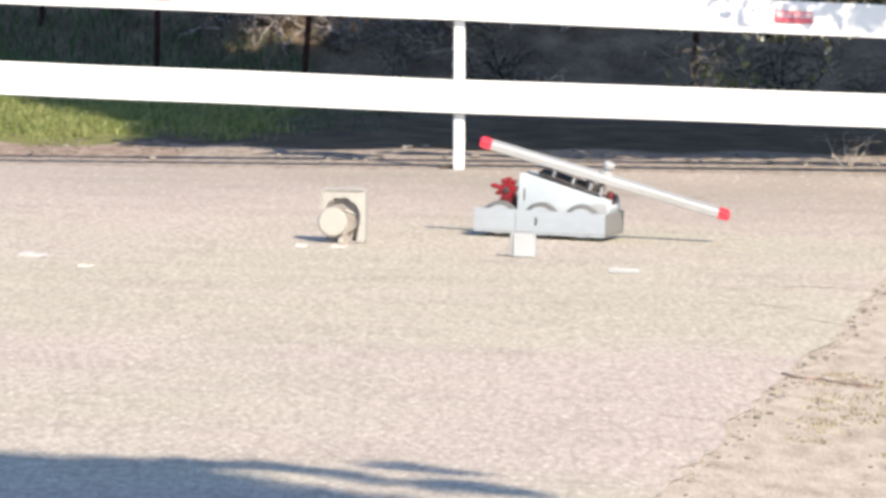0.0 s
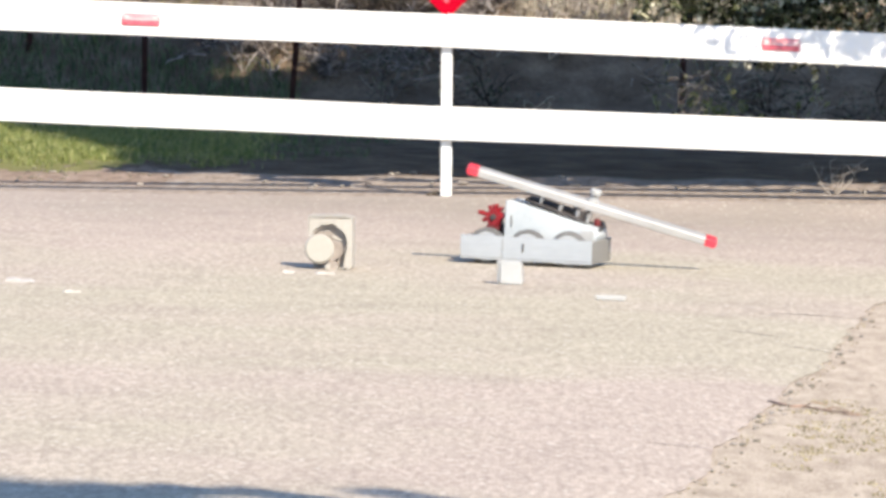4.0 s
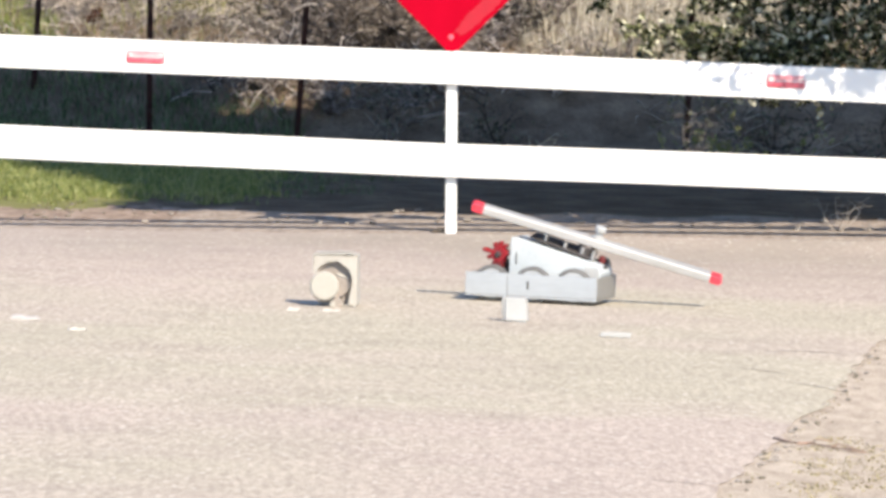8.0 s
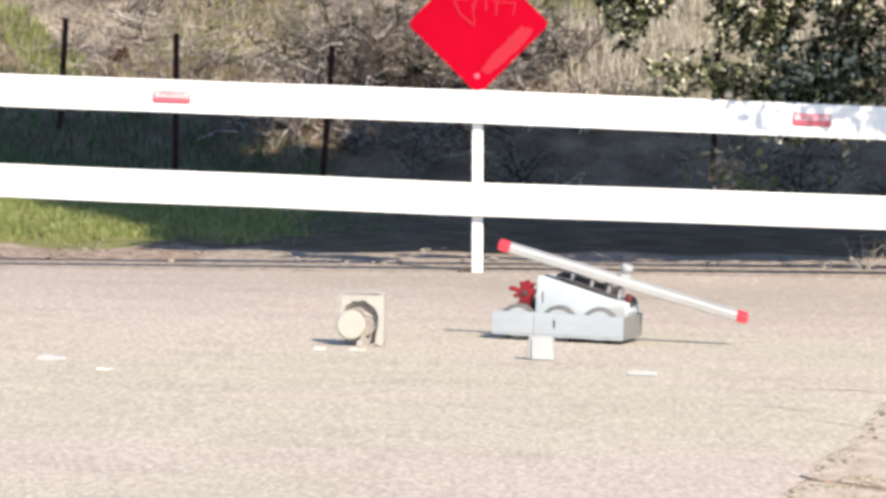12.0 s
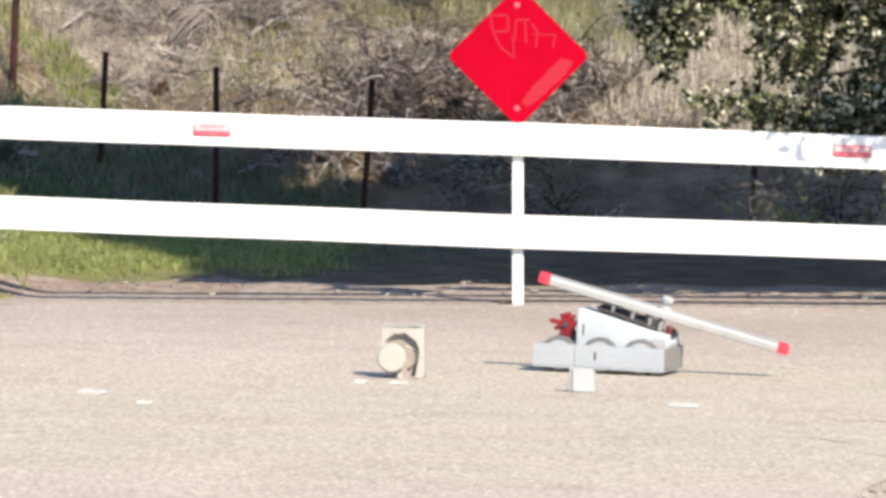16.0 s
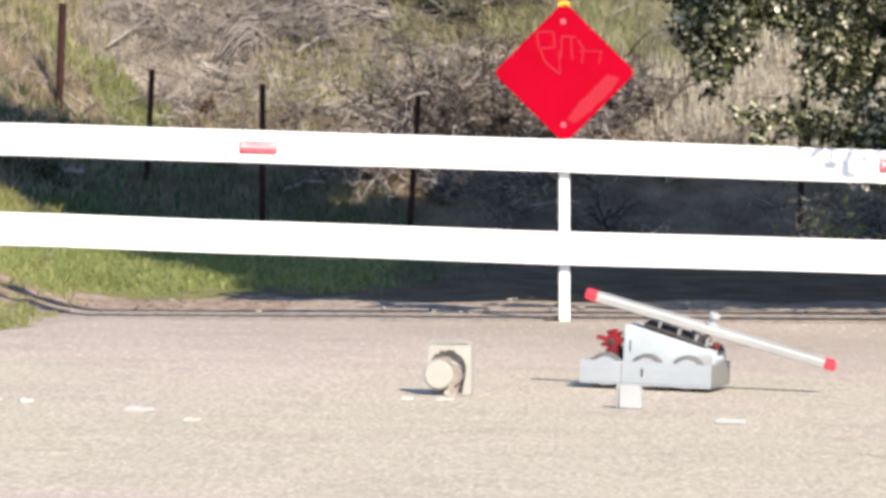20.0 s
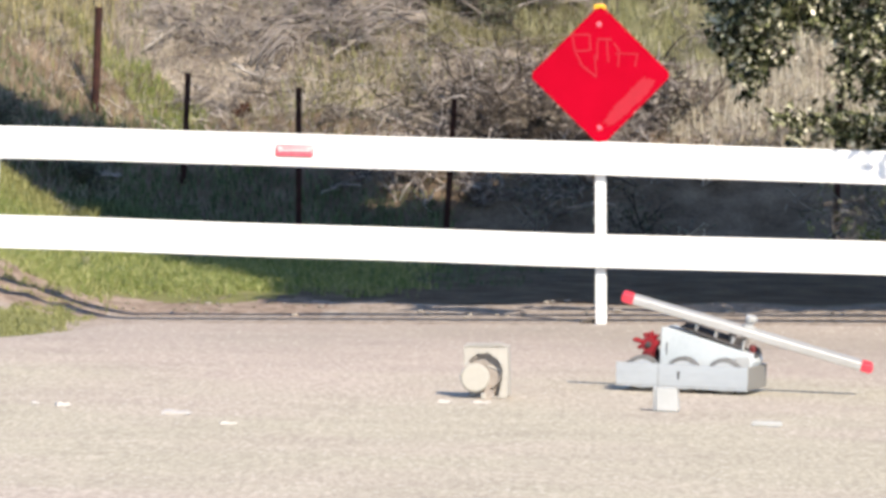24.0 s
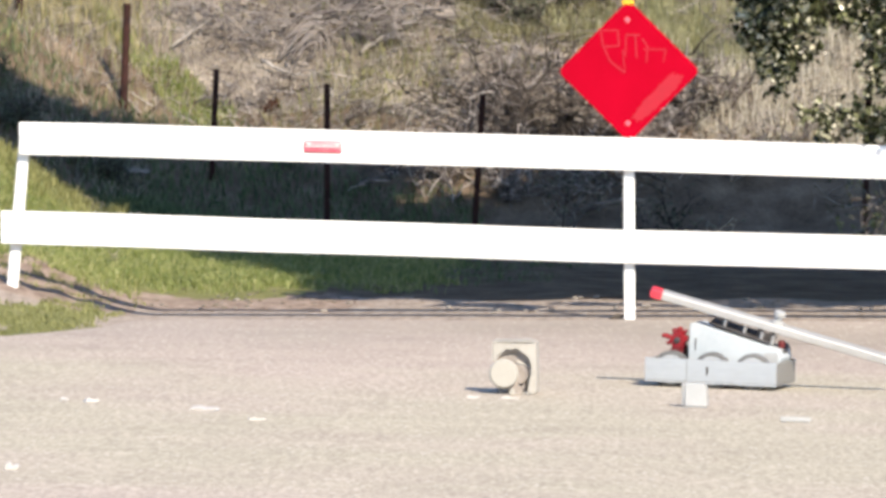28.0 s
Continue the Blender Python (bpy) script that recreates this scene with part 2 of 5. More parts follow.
M_STUMP = material("rotten_red_wood", [(0.02, 0.012, 0.009), (0.05, 0.026, 0.018), (0.11, 0.055, 0.036)], rough=0.95, scale=30, fine=120, bump=0.6, bump_dist=0.008, spec=0.1)
M_LEDGE = material("reddish_ledge", [(0.24, 0.165, 0.13), (0.36, 0.26, 0.21)], rough=0.9, scale=20, fine=120, bump=0.2, bump_dist=0.002, spec=0.1)
M_CRUMB = material("tar_and_dirt_crumb", [(0.13, 0.118, 0.092), (0.21, 0.19, 0.155)], rough=0.95, scale=30, fine=150, bump=0.3, bump_dist=0.002, spec=0.1)
M_STONE = material("pale_stone", [(0.21, 0.19, 0.17), (0.34, 0.312, 0.285)], rough=0.9, scale=10, fine=70, bump=0.4, bump_dist=0.006)
M_ALU = material("brushed_aluminium", [(0.52, 0.54, 0.56), (0.66, 0.68, 0.70)], rough=0.42, metal=0.75, scale=5, fine=90, bump=0.05, bump_dist=0.002, stretch=(0.2, 1, 1))
M_ALUDULL = material("dull_aluminium", [(0.20, 0.195, 0.185), (0.26, 0.255, 0.245)], rough=0.55, metal=0.25, scale=7, fine=90, bump=0.05, bump_dist=0.002)
M_PANEL = material("pale_blue_white_panel", [(0.40, 0.44, 0.47), (0.50, 0.535, 0.56)], rough=0.45, scale=6, fine=80, bump=0.03, bump_dist=0.001)
M_TYRE = material("grey_rubber", [(0.09, 0.09, 0.09), (0.15, 0.15, 0.15)], rough=0.85, scale=10, fine=90, bump=0.2, bump_dist=0.002)
M_WHEEL = material("pale_wheel", [(0.36, 0.38, 0.40), (0.44, 0.46, 0.48)], rough=0.5, scale=10, fine=90, bump=0.02)
M_STEEL = material("ground_steel_bar", [(0.40, 0.405, 0.41), (0.53, 0.53, 0.535)], rough=0.5, metal=0.35, scale=8, fine=90, bump=0.06, bump_dist=0.002, stretch=(0.2, 1, 1))
M_TIP = material("red_painted_tip", [(0.55, 0.03, 0.05), (0.68, 0.06, 0.09)], rough=0.5, scale=14, fine=90, bump=0.08, bump_dist=0.002)
M_DARKMETAL = material("dark_metal", [(0.05, 0.045, 0.045), (0.11, 0.10, 0.10)], rough=0.5, metal=0.5, scale=20, fine=90, bump=0.1)
M_REDPLASTIC = material("red_plastic", [(0.13, 0.005, 0.009), (0.33, 0.016, 0.024)], rough=0.4, scale=18, fine=90, bump=0.05)
M_DARKRED = material("dark_red_plastic", [(0.07, 0.008, 0.010), (0.16, 0.018, 0.02)], rough=0.5, scale=18, fine=90, bump=0.05)
M_CRACK = material("dark_tar_crack", [(0.23, 0.205, 0.188), (0.32, 0.29, 0.265)], rough=0.95, scale=20, fine=90, bump=0.2, spec=0.1)
M_CREAM = material("cream_plastic", [(0.34, 0.322, 0.290), (0.43, 0.410, 0.375)], rough=0.5, scale=8, fine=60, bump=0.05, bump_dist=0.002)
M_CREAMLID = material("cream_lid_plastic", [(0.335, 0.320, 0.285), (0.385, 0.368, 0.332)], rough=0.55, scale=8, fine=60, bump=0.03, bump_dist=0.002)
M_WHITE = material("white_plastic", [(0.345, 0.355, 0.36), (0.415, 0.42, 0.425)], rough=0.5, scale=8, fine=60, bump=0.03, bump_dist=0.002)
M_SHARD = material("pale_broken_plastic", [(0.43, 0.41, 0.395), (0.54, 0.52, 0.505)], rough=0.5, scale=8, fine=60, bump=0.03, bump_dist=0.002)
M_INNER = material("brown_stained_plastic", [(0.22, 0.19, 0.17), (0.40, 0.36, 0.33)], rough=0.7, scale=14, fine=60, bump=0.1)


# ================= mesh helpers =================
def finish(name, me, mat, parent=None, label="", smooth=False):
    if mat is not None:
        me.materials.append(mat)
    if smooth:
        me.polygons.foreach_set("use_smooth", [True] * len(me.polygons))
    ob = new(name, me)
    ob.parent = parent
    return tagged(ob, label)


def part(name, bm, mat, parent=None, label="", smooth=False):
    me = bpy.data.meshes.new(name)
    bm.to_mesh(me)
    bm.free()
    return finish(name, me, mat, parent, label, smooth)


def raw(name, verts, faces, mat, parent=None, label="", smooth=False):
    me = bpy.data.meshes.new(name)
    me.from_pydata(verts, [], faces)
    me.update()
    return finish(name, me, mat, parent, label, smooth)


def thing(name, m, label, category, group="", kind=""):
    ob = new(name)
    ob.empty_display_size = 0.1
    ob.matrix_world = m
    return tagged(ob, label, category, group, kind)


def bm_box(size, at=(0, 0, 0), bevel=0.003, m=None, segs=1):
    """A bevelled box, its centre at 'at'."""
    bm = bmesh.new()
    bmesh.ops.create_cube(bm, size=1.0)
    bmesh.ops.scale(bm, vec=size, verts=bm.verts)
    if bevel:
        bmesh.ops.bevel(bm, geom=bm.edges[:], offset=bevel, segments=segs, affect="EDGES")
    bmesh.ops.translate(bm, vec=at, verts=bm.verts)
    if m is not None:
        bm.transform(m)
    return bm


def bm_prism(outline, depth, bevel=0.003, m=None):
    """An outline in x, z pushed along y from 0 to depth."""
    bm = bmesh.new()
    f = bm.faces.new([bm.verts.new((x, 0, z)) for x, z in outline])
    r = bmesh.ops.extrude_face_region(bm, geom=[f])
    bmesh.ops.translate(bm, vec=(0, depth, 0), verts=[v for v in r["geom"] if isinstance(v, bmesh.types.BMVert)])
    bmesh.ops.recalc_face_normals(bm, faces=bm.faces[:])
    if bevel:
        bmesh.ops.bevel(bm, geom=bm.edges[:], offset=bevel, segments=1, affect="EDGES")
    if m is not None:
        bm.transform(m)
    return bm


def bm_lathe(profile, segs=28, m=None, arc=2 * math.pi):
    """A profile of (radius, height) turned round z."""
    bm = bmesh.new()
    full = abs(arc - 2 * math.pi) < 1e-6
    rings = []
    n = segs if full else segs + 1
    for k in range(n):
        a = arc * k / segs
        rings.append([bm.verts.new((r * math.cos(a), r * math.sin(a), z)) for r, z in profile])
    for k in range(n if full else n - 1):
        a, b = rings[k], rings[(k + 1) % n]
        for i in range(len(profile) - 1):
            bm.faces.new((a[i], b[i], b[i + 1], a[i + 1]))
    bmesh.ops.remove_doubles(bm, verts=bm.verts[:], dist=1e-5)
    bmesh.ops.recalc_face_normals(bm, faces=bm.faces[:])
    if m is not None:
        bm.transform(m)
    return bm


class Tubes:
    """Many tapered tubes gathered into one mesh."""

    def __init__(self):
        self.v, self.f = [], []

    def add(self, pts, r0, r1, sides=5):
        base, n = len(self.v), len(pts)
        for i, p in enumerate(pts):
            d = (pts[min(i + 1, n - 1)] - pts[max(i - 1, 0)])
            d = d.normalized() if d.length > 1e-9 else Vector((0, 0, 1))
            a = d.orthogonal().normalized()
            b = d.cross(a)
            r = r0 + (r1 - r0) * i / (n - 1)
            for k in range(sides):
                t = 2 * math.pi * k / sides
                self.v.append(p + (a * math.cos(t) + b * math.sin(t)) * r)
        for i in range(n - 1):
            for k in range(sides):
                q, w = base + i * sides, (k + 1) % sides
                self.f.append((q + k, q + w, q + sides + w, q + sides + k))
        self.f.append(tuple(base + k for k in reversed(range(sides))))
        self.f.append(tuple(base + (n - 1) * sides + k for k in range(sides)))

    def out(self, name, mat, parent=None, label="", smooth=True):
        return raw(name, self.v, self.f, mat, parent, label, smooth)


def leaf_mesh(name, centres, size, mat, parent=None, label="", seed=1, up=0.3, ratio=0.5):
    """Folded leaves, two triangles each, at random turns about the centres."""
    g = np.random.default_rng(seed)
    c = np.asarray(centres, float)
    n = len(c)
    d = g.normal(size=(n, 3))
    d /= np.linalg.norm(d, axis=1)[:, None]
    nrm = g.normal(size=(n, 3)) + np.array([0, 0, up * 3])
    side = np.cross(d, nrm)
    side /= np.linalg.norm(side, axis=1)[:, None] + 1e-9
    nn = np.cross(side, d)
    s = size * g.uniform(0.6, 1.25, n)[:, None]
    a, b = c - d * s * 0.5, c + d * s * 0.5
    fold = nn * s * 0.12
    l, r = c + side * s * ratio * 0.5 + fold, c - side * s * ratio * 0.5 + fold
    v = np.stack([a, l, b, r], 1).reshape(-1, 3)
    i = np.arange(n)[:, None] * 4
    f = np.concatenate([i + np.array([0, 2, 1]), i + np.array([0, 3, 2])])
    return raw(name, v.tolist(), f.tolist(), mat, parent, label)


def blade_mesh(name, roots, height, width, mat, parent=None, label="", seed=1, lean=0.35):
    """Grass blades, three triangles each, bent over."""
    g = np.random.default_rng(seed)
    p = np.asarray(roots, float)
    n = len(p)
    t = g.uniform(0, 2 * np.pi, n)
    w = np.stack([np.cos(t), np.sin(t), np.zeros(n)], 1) * (width * g.uniform(0.6, 1.3, n))[:, None]
    h = height * g.uniform(0.45, 1.2, n)
    k = g.normal(0, lean, (n, 2))
    bend = np.stack([k[:, 0], k[:, 1], np.zeros(n)], 1) * h[:, None]
    z = np.zeros((n, 3))
    z[:, 2] = h
    mid, tip = p + z * 0.6 + bend * 0.35, p + z * np.clip(1.0 - 0.35 * np.linalg.norm(k, axis=1), 0.4, 1)[:, None] + bend
    v = np.stack([p - w, p + w, mid + w * 0.7, mid - w * 0.7, tip], 1).reshape(-1, 3)
    i = np.arange(n)[:, None] * 5
    f = [tuple(q) for q in (i + np.array([0, 1, 2, 3])).tolist()] + [tuple(q) for q in (i + np.array([3, 2, 4])).tolist()]
    return raw(name, v.tolist(), f, mat, parent, label)


def smooth_step(a, b, x):
    t = min(1.0, max(0.0, (x - a) / (b - a)))
    return t * t * (3 - 2 * t)


def bent(start, direction, length, steps=6, wander=0.25, droop=0.0, rnd=random):
    """A wandering path from start."""
    p, d = Vector(start), Vector(direction).normalized()
    pts = [p.copy()]
    for k in range(steps):
        d = (d + Vector((rnd.gauss(0, wander), rnd.gauss(0, wander), rnd.gauss(0, wander) - droop))).normalized()
        p = p + d * (length / steps)
        pts.append(p.copy())
    return pts


# ================= ground =================
def foot(x):
    """Where the hillside begins, behind the barricade."""
    return 10.0 + 0.35 * max(0.0, -x - 1.0) - 0.12 * min(3.0, max(0.0, x))


def ground_z(x, y):
    z = -0.03 * min(6.0, max(-6.0, x)) - 0.012 * (1 - smooth_step(-1.0, 0.0, y))
    # the dirt strip under the rails lies nearly level
    z += 0.025 * min(4.0, max(-4.0, x)) * smooth_step(-1.2, 0.5, y) * (1 - smooth_step(1.5, 3.2, y))
    # low grassy rise at the end of the rails
    if x < -2.15 and y > -1.3:
        rise = 0.19 * smooth_step(2.22, 2.95, -x) + 0.16 * min(0.3, max(0.0, -x - 2.7))
        z += rise * (0.66 + 0.36 * max(-1.24, min(1.2, y))) * smooth_step(-1.3, -0.6, y) * (1 - 0.5 * smooth_step(1.2, 3.0, y))
        z += 0.030 * smooth_step(2.2, 2.45, -x) * smooth_step(-0.4, 0.2, y) * (1 - smooth_step(1.2, 1.8, y)) * (noise.noise((x * 7, y * 4, 2.0)) + 0.6 * noise.noise((x * 17, y * 9, 5.0)))
    # steep grassy mound beside the gully
    m = 0.70 * min(1.6, max(0.0, -x - 2.92 - 0.08 * (y - 6)))
    z += m * smooth_step(2.6, 6.0, y) * (1 - smooth_step(7.4, 9.6, y))
    # hillside
    # cut bank above the gully
    if x < -2.8 and y > 9.6:
        z += min(0.75, 0.70 * max(0.0, -x - 3.08)) * smooth_step(9.75 - 0.1 * x - 0.35, 10.35 - 0.1 * x - 0.35, y) * (1 - smooth_step(11.5, 13.5, y))
    s = y - foot(x)
    if s > -0.8:
        q = s + 0.8
        h = 0.5 * (q * q / 1.6 if q < 0.8 else q - 0.4)
        h = min(h, 5 + 0.18 * max(0.0, h - 5))
        z += min(h, 9.0)
        r = smooth_step(-0.6, 1.0, s)
        z += r * (0.10 * noise.noise((x * 1.1, y * 1.1, 3.0)) + 0.05 * noise.noise((x * 3.3, y * 3.3, 7.0)))
    if y > 0.2:
        z += 0.018 * smooth_step(0.2, 2.0, y) * noise.noise((x * 2.2, y * 2.2, 1.0))
    return z


def lerp_table(table, v):
    for (a, p), (b, q) in zip(table, table[1:]):
        if v <= b:
            return p + (q - p) * max(0.0, v - a) / (b - a)
    return table[-1][1]


ROAD_LEFT = [(-70, -5.0), (-4.0, -5.0), (-3.2, -3.6), (-2.6, -2.65), (-2.09, -2.46), (-1.73, -2.33), (-1.07, -2.2), (-0.7, -2.05)]
ROAD_RIGHT = [(-70, 1.4), (-30, 0.5), (-20, 0.15), (-14.95, 0.446), (-13.9, 0.59), (-12.6, 0.755), (-11.25, 0.93), (-9.5, 1.19), (-6.5, 1.545),
              (-4.5, 2.3), (-2.5, 4.5), (-0.35, 5.5)]
ROAD_END = [(-6, -0.9), (-2.05, -0.85), (-1.06, -0.49), (0.0, -0.2), (1.0, -0.12), (6, -0.1)]


def on_road(x, y):
    return y < lerp_table(ROAD_END, x) and x > lerp_table(ROAD_LEFT, min(y, -0.7)) and x < lerp_table(ROAD_RIGHT, min(y, -0.35))


def spaced(fine_lo, fine_hi, step, far):
    a = list(np.arange(fine_lo, fine_hi + 1e-6, step))
    d, lo, hi = step, [], []
    x = fine_lo
    while x > -far:
        d *= 1.35
        x -= d
        lo.append(x)
    d, x = step, fine_hi
    while x < far:
        d *= 1.35
        x += d
        hi.append(x)
    return lo[::-1] + a + hi


def build_ground():
    xs, ys = spaced(-5.2, 3.2, 0.09, 900), spaced(-17, 15, 0.10, 900)
    verts = [(x, y, ground_z(x, y)) for y in ys for x in xs]
    nx = len(xs)
    faces, mats = [], []
    for j in range(len(ys) - 1):
        for i in range(nx - 1):
            faces.append((j * nx + i, j * nx + i + 1, j * nx + nx + i + 1, j * nx + nx + i))
            x, y = (xs[i] + xs[i + 1]) / 2, (ys[j] + ys[j + 1]) / 2
            n = noise.noise((x * 1.3, y * 1.3, 0))
            # gully side takes the darker soil, putting its shade into the colour
            if x < -2.7 and 9.6 < y < 11.12 + 0.1 * n - 0.5 * (x + 3.4) * (x < -3.4):
                mats.append(1)
            elif y > foot(x) + 0.95 + 0.4 * n:
                mats.append(2)
            elif y > 1.3 + 0.4 * n + 0.6 * smooth_step(-2.0, -1.2, x) + 0.5 * smooth_step(-1.3, -1.8, x) + 0.3 * smooth_step(-1.95, -1.7, x) * smooth_step(1.2, 1.5, -x):
                mats.append(4 if x < -1.55 + 0.2 * n and y < 6.5 else 1)
            elif x < -1.35 + 0.25 * n and y > 0.75 + 0.5 * noise.noise((x * 4, y * 4, 3)) - 1.1 * smooth_step(2.2, 2.6, -x):
                mats.append(5)
            else:
                mats.append((4 if x < -2.42 + 0.15 * n and y < 0.1 + 0.4 * n and noise.noise((x * 1.6, y * 1.6, 8)) > -0.22 else 3) if y > -2.7 else 0)
    me = bpy.data.meshes.new("ground")
    me.from_pydata(verts, [], faces)
    for m in (M_DIRT, M_VERGE, M_HILL, M_STRIP, M_TURF, M_EARTH):
        me.materials.append(m)
    me.polygons.foreach_set("material_index", mats)
    me.polygons.foreach_set("use_smooth", [True] * len(faces))
    ob = new("ground", me)
    tagged(ob, "bare brown dirt rising to a dry grassy hillside", "ground", kind="structure")


build_ground()


def build_road():
    """A slab with a crumbling edge, 12 mm proud of the dirt."""
    ys = list(np.arange(-70, -17, 1.0)) + list(np.arange(-17, 0.0, 0.07))
    cols = 40
    verts, faces, rows = [], [], []
    for y in ys:
        lo, hi = lerp_table(ROAD_LEFT, min(y, -0.7)), lerp_table(ROAD_RIGHT, min(y, -0.35))
        hi += 0.05 * noise.noise((y * 1.3, 4.0, 0)) + 0.03 * noise.noise((y * 5.0, 9.0, 0))
        lo += 0.05 * noise.noise((y * 1.6, 14.0, 0))
        rows.append((y, lo, hi))
    for y, lo, hi in rows:
        for k in range(cols + 1):
            x = lo + (hi - lo) * k / cols
            end = lerp_table(ROAD_END, x) + 0.02 * noise.noise((x * 4, 2.0, 0))
            yy = min(y, end)
            edge = 0.012 if 0 < k < cols and y < end else 0.003
            verts.append((x, yy, ground_z(x, yy) + edge))
    for j in range(len(rows) - 1):
        for k in range(cols):
            a = j * (cols + 1) + k
            q = (a, a + 1, a + cols + 2, a + cols + 1)
            if verts[q[3]][1] - verts[q[0]][1] > 1e-4 or verts[q[2]][1] - verts[q[1]][1] > 1e-4:
                faces.append(q)
    ob = raw("road", verts, faces, M_ASPHALT, smooth=True)
    tagged(ob, "sun-bleached pinkish grey asphalt road end", "road", kind="structure")


build_road()


def build_cracks():
    """Old cracks in the asphalt, filled with dark grit."""
    rnd = random.Random(41)
    for x0, y0, x1, y1, w in ((0.53, -12.71, 0.71, -12.76, 0.022), (1.06, -8.83, 1.33, -9.10, 0.03), (0.08, -10.69, 0.22, -10.77, 0.02), (0.885, -8.26, 1.13, -8.48, 0.025),
                              (0.56, -1.80, 1.27, -1.67, 0.05), (1.05, -7.4, 1.5, -7.3, 0.035)):
        n = 14
        v = []
        for k in range(n + 1):
            t = k / n
            x, y = x0 + (x1 - x0) * t, y0 + (y1 - y0) * t + rnd.gauss(0, 0.02)
            h = w * (0.25 + 0.75 * rnd.random()) * math.sin(math.pi * (0.05 + 0.9 * t)) / 2
            v += [(x, y - h, ground_z(x, y - h) + 0.0135), (x, y + h, ground_z(x, y + h) + 0.0135)]
        f = [(2 * k, 2 * k + 2, 2 * k + 3, 2 * k + 1) for k in range(n)]
        raw("crack", v, f, M_CRACK, bpy.data.objects["road"])


build_cracks()


# ================= barricade at the road's end =================
def build_barricade():
    top = thing("road_barricade", pose(0, 0, 0), "white painted two-rail wooden barricade on steel posts", "barricade")
    # rails: two lengths of board each, meeting over the middle post
    def board(name, x0, x1, z0, z1, height, parent):
        n = 14
        bm = bmesh.new()
        rings = []
        for k in range(n + 1):
            x = x0 + (x1 - x0) * k / n
            z = z0 + (z1 - z0) * k / n + 0.003 * noise.noise((x * 1.5, z0 * 9, 0))
            y = -0.044 + 0.003 * noise.noise((x * 1.2, z0 * 5, 4))
            rings.append([bm.verts.new(p) for p in ((x, y, z), (x, y + 0.038, z), (x, y + 0.038, z + height), (x, y, z + height))])
        for a, b in zip(rings, rings[1:]):
            for i in range(4):
                bm.faces.new((a[i], a[(i + 1) % 4], b[(i + 1) % 4], b[i]))
        bm.faces.new(rings[0][::-1])
        bm.faces.new(rings[-1])
        bmesh.ops.recalc_face_normals(bm, faces=bm.faces[:])
        sharp = [e for e in bm.edges if e.calc_face_angle(0) > 0.6]
        bmesh.ops.bevel(bm, geom=sharp, offset=0.004, segments=2, affect="EDGES")
        return part(name, bm, M_PAINT, parent)

    board("rail", -2.805, 0.0, 0.775, 0.687, 0.150, top)
    board("rail", 0.001, 4.2, 0.687, 0.527, 0.153, top)
    board("rail", -2.892, 0.0, 0.366, 0.260, 0.152, top)
    board("rail", 0.001, 4.2, 0.260, 0.135, 0.153, top)

    def post(x, lean, z0, z1):
        m = Matrix.Translation((x, 0.022, z0)) @ pose(0, 0, 0, 0, lean, 0)
        h = z1 - z0 + 0.25
        bm = bm_box((0.05, 0.05, h), (0, 0, h / 2 - 0.25), 0.006, m, 2)
        return part("post", bm, M_POST, top, "white painted square steel tube")

    posts = [post(0.0, 0.0, ground_z(0, 0), 1.44), post(-2.845, 5.2, ground_z(-2.845, 0), 0.90), post(2.85, 0.5, ground_z(2.85, 0), 0.70)]
    # carriage bolts through the rails
    for x, zs in ((0.0, (0.735, 0.79, 0.31, 0.365)), (-2.79, (0.86,)), (-2.83, (0.44,))):
        for z in zs:
            bm = bm_lathe([(0.0, 0.004), (0.006, 0.003), (0.009, 0.0), (0.009, -0.004)], 12, Matrix.Translation((x, -0.047, z)) @ pose(0, 0, 0, 90))
            part("bolt", bm, M_PAINT, top)
    # red reflectors screwed to the upper rail
    for x, z, slope in ((-1.405, 0.803, 1.75), (1.533, 0.708, 2.2)):
        m = Matrix.Translation((x, -0.048, z)) @ pose(0, 0, 0, 0, slope, 0)
        body = part("reflector", bm_box((0.174, 0.012, 0.056), (0, 0, 0), 0.004, m, 2), M_REFL, top, "red plastic strip reflector")
        part("lens", bm_box((0.15, 0.004, 0.016), (0, -0.007, 0.014), 0.001, m), M_REFLPALE, body, "paler upper lens")
        part("lens", bm_box((0.16, 0.004, 0.020), (0, -0.007, -0.012), 0.001, m), M_REFL, body)
        part("divider", bm_box((0.164, 0.004, 0.004), (0, -0.0072, 0.002), 0.0, m), M_PAINT, body, "white line between the lenses")
        for sx in (-0.066, 0.066):
            part("end_mark", bm_box((0.016, 0.004, 0.008), (sx, -0.0075, 0.013), 0.001, m), M_PAINT, body)
        for sx in (-0.08, 0.08):
            part("screw", bm_lathe([(0, 0.003), (0.005, 0.002), (0.006, 0)], 10, m @ Matrix.Translation((sx, -0.008, 0.016)) @ pose(0, 0, 0, 90)), M_BOLT, body)
    # cap on the middle post
    part("cap", bm_box((0.056, 0.056, 0.03), (0, 0.022, 1.456), 0.006, None, 2), M_YELLOW, top, "yellow plastic cap")


build_barricade()


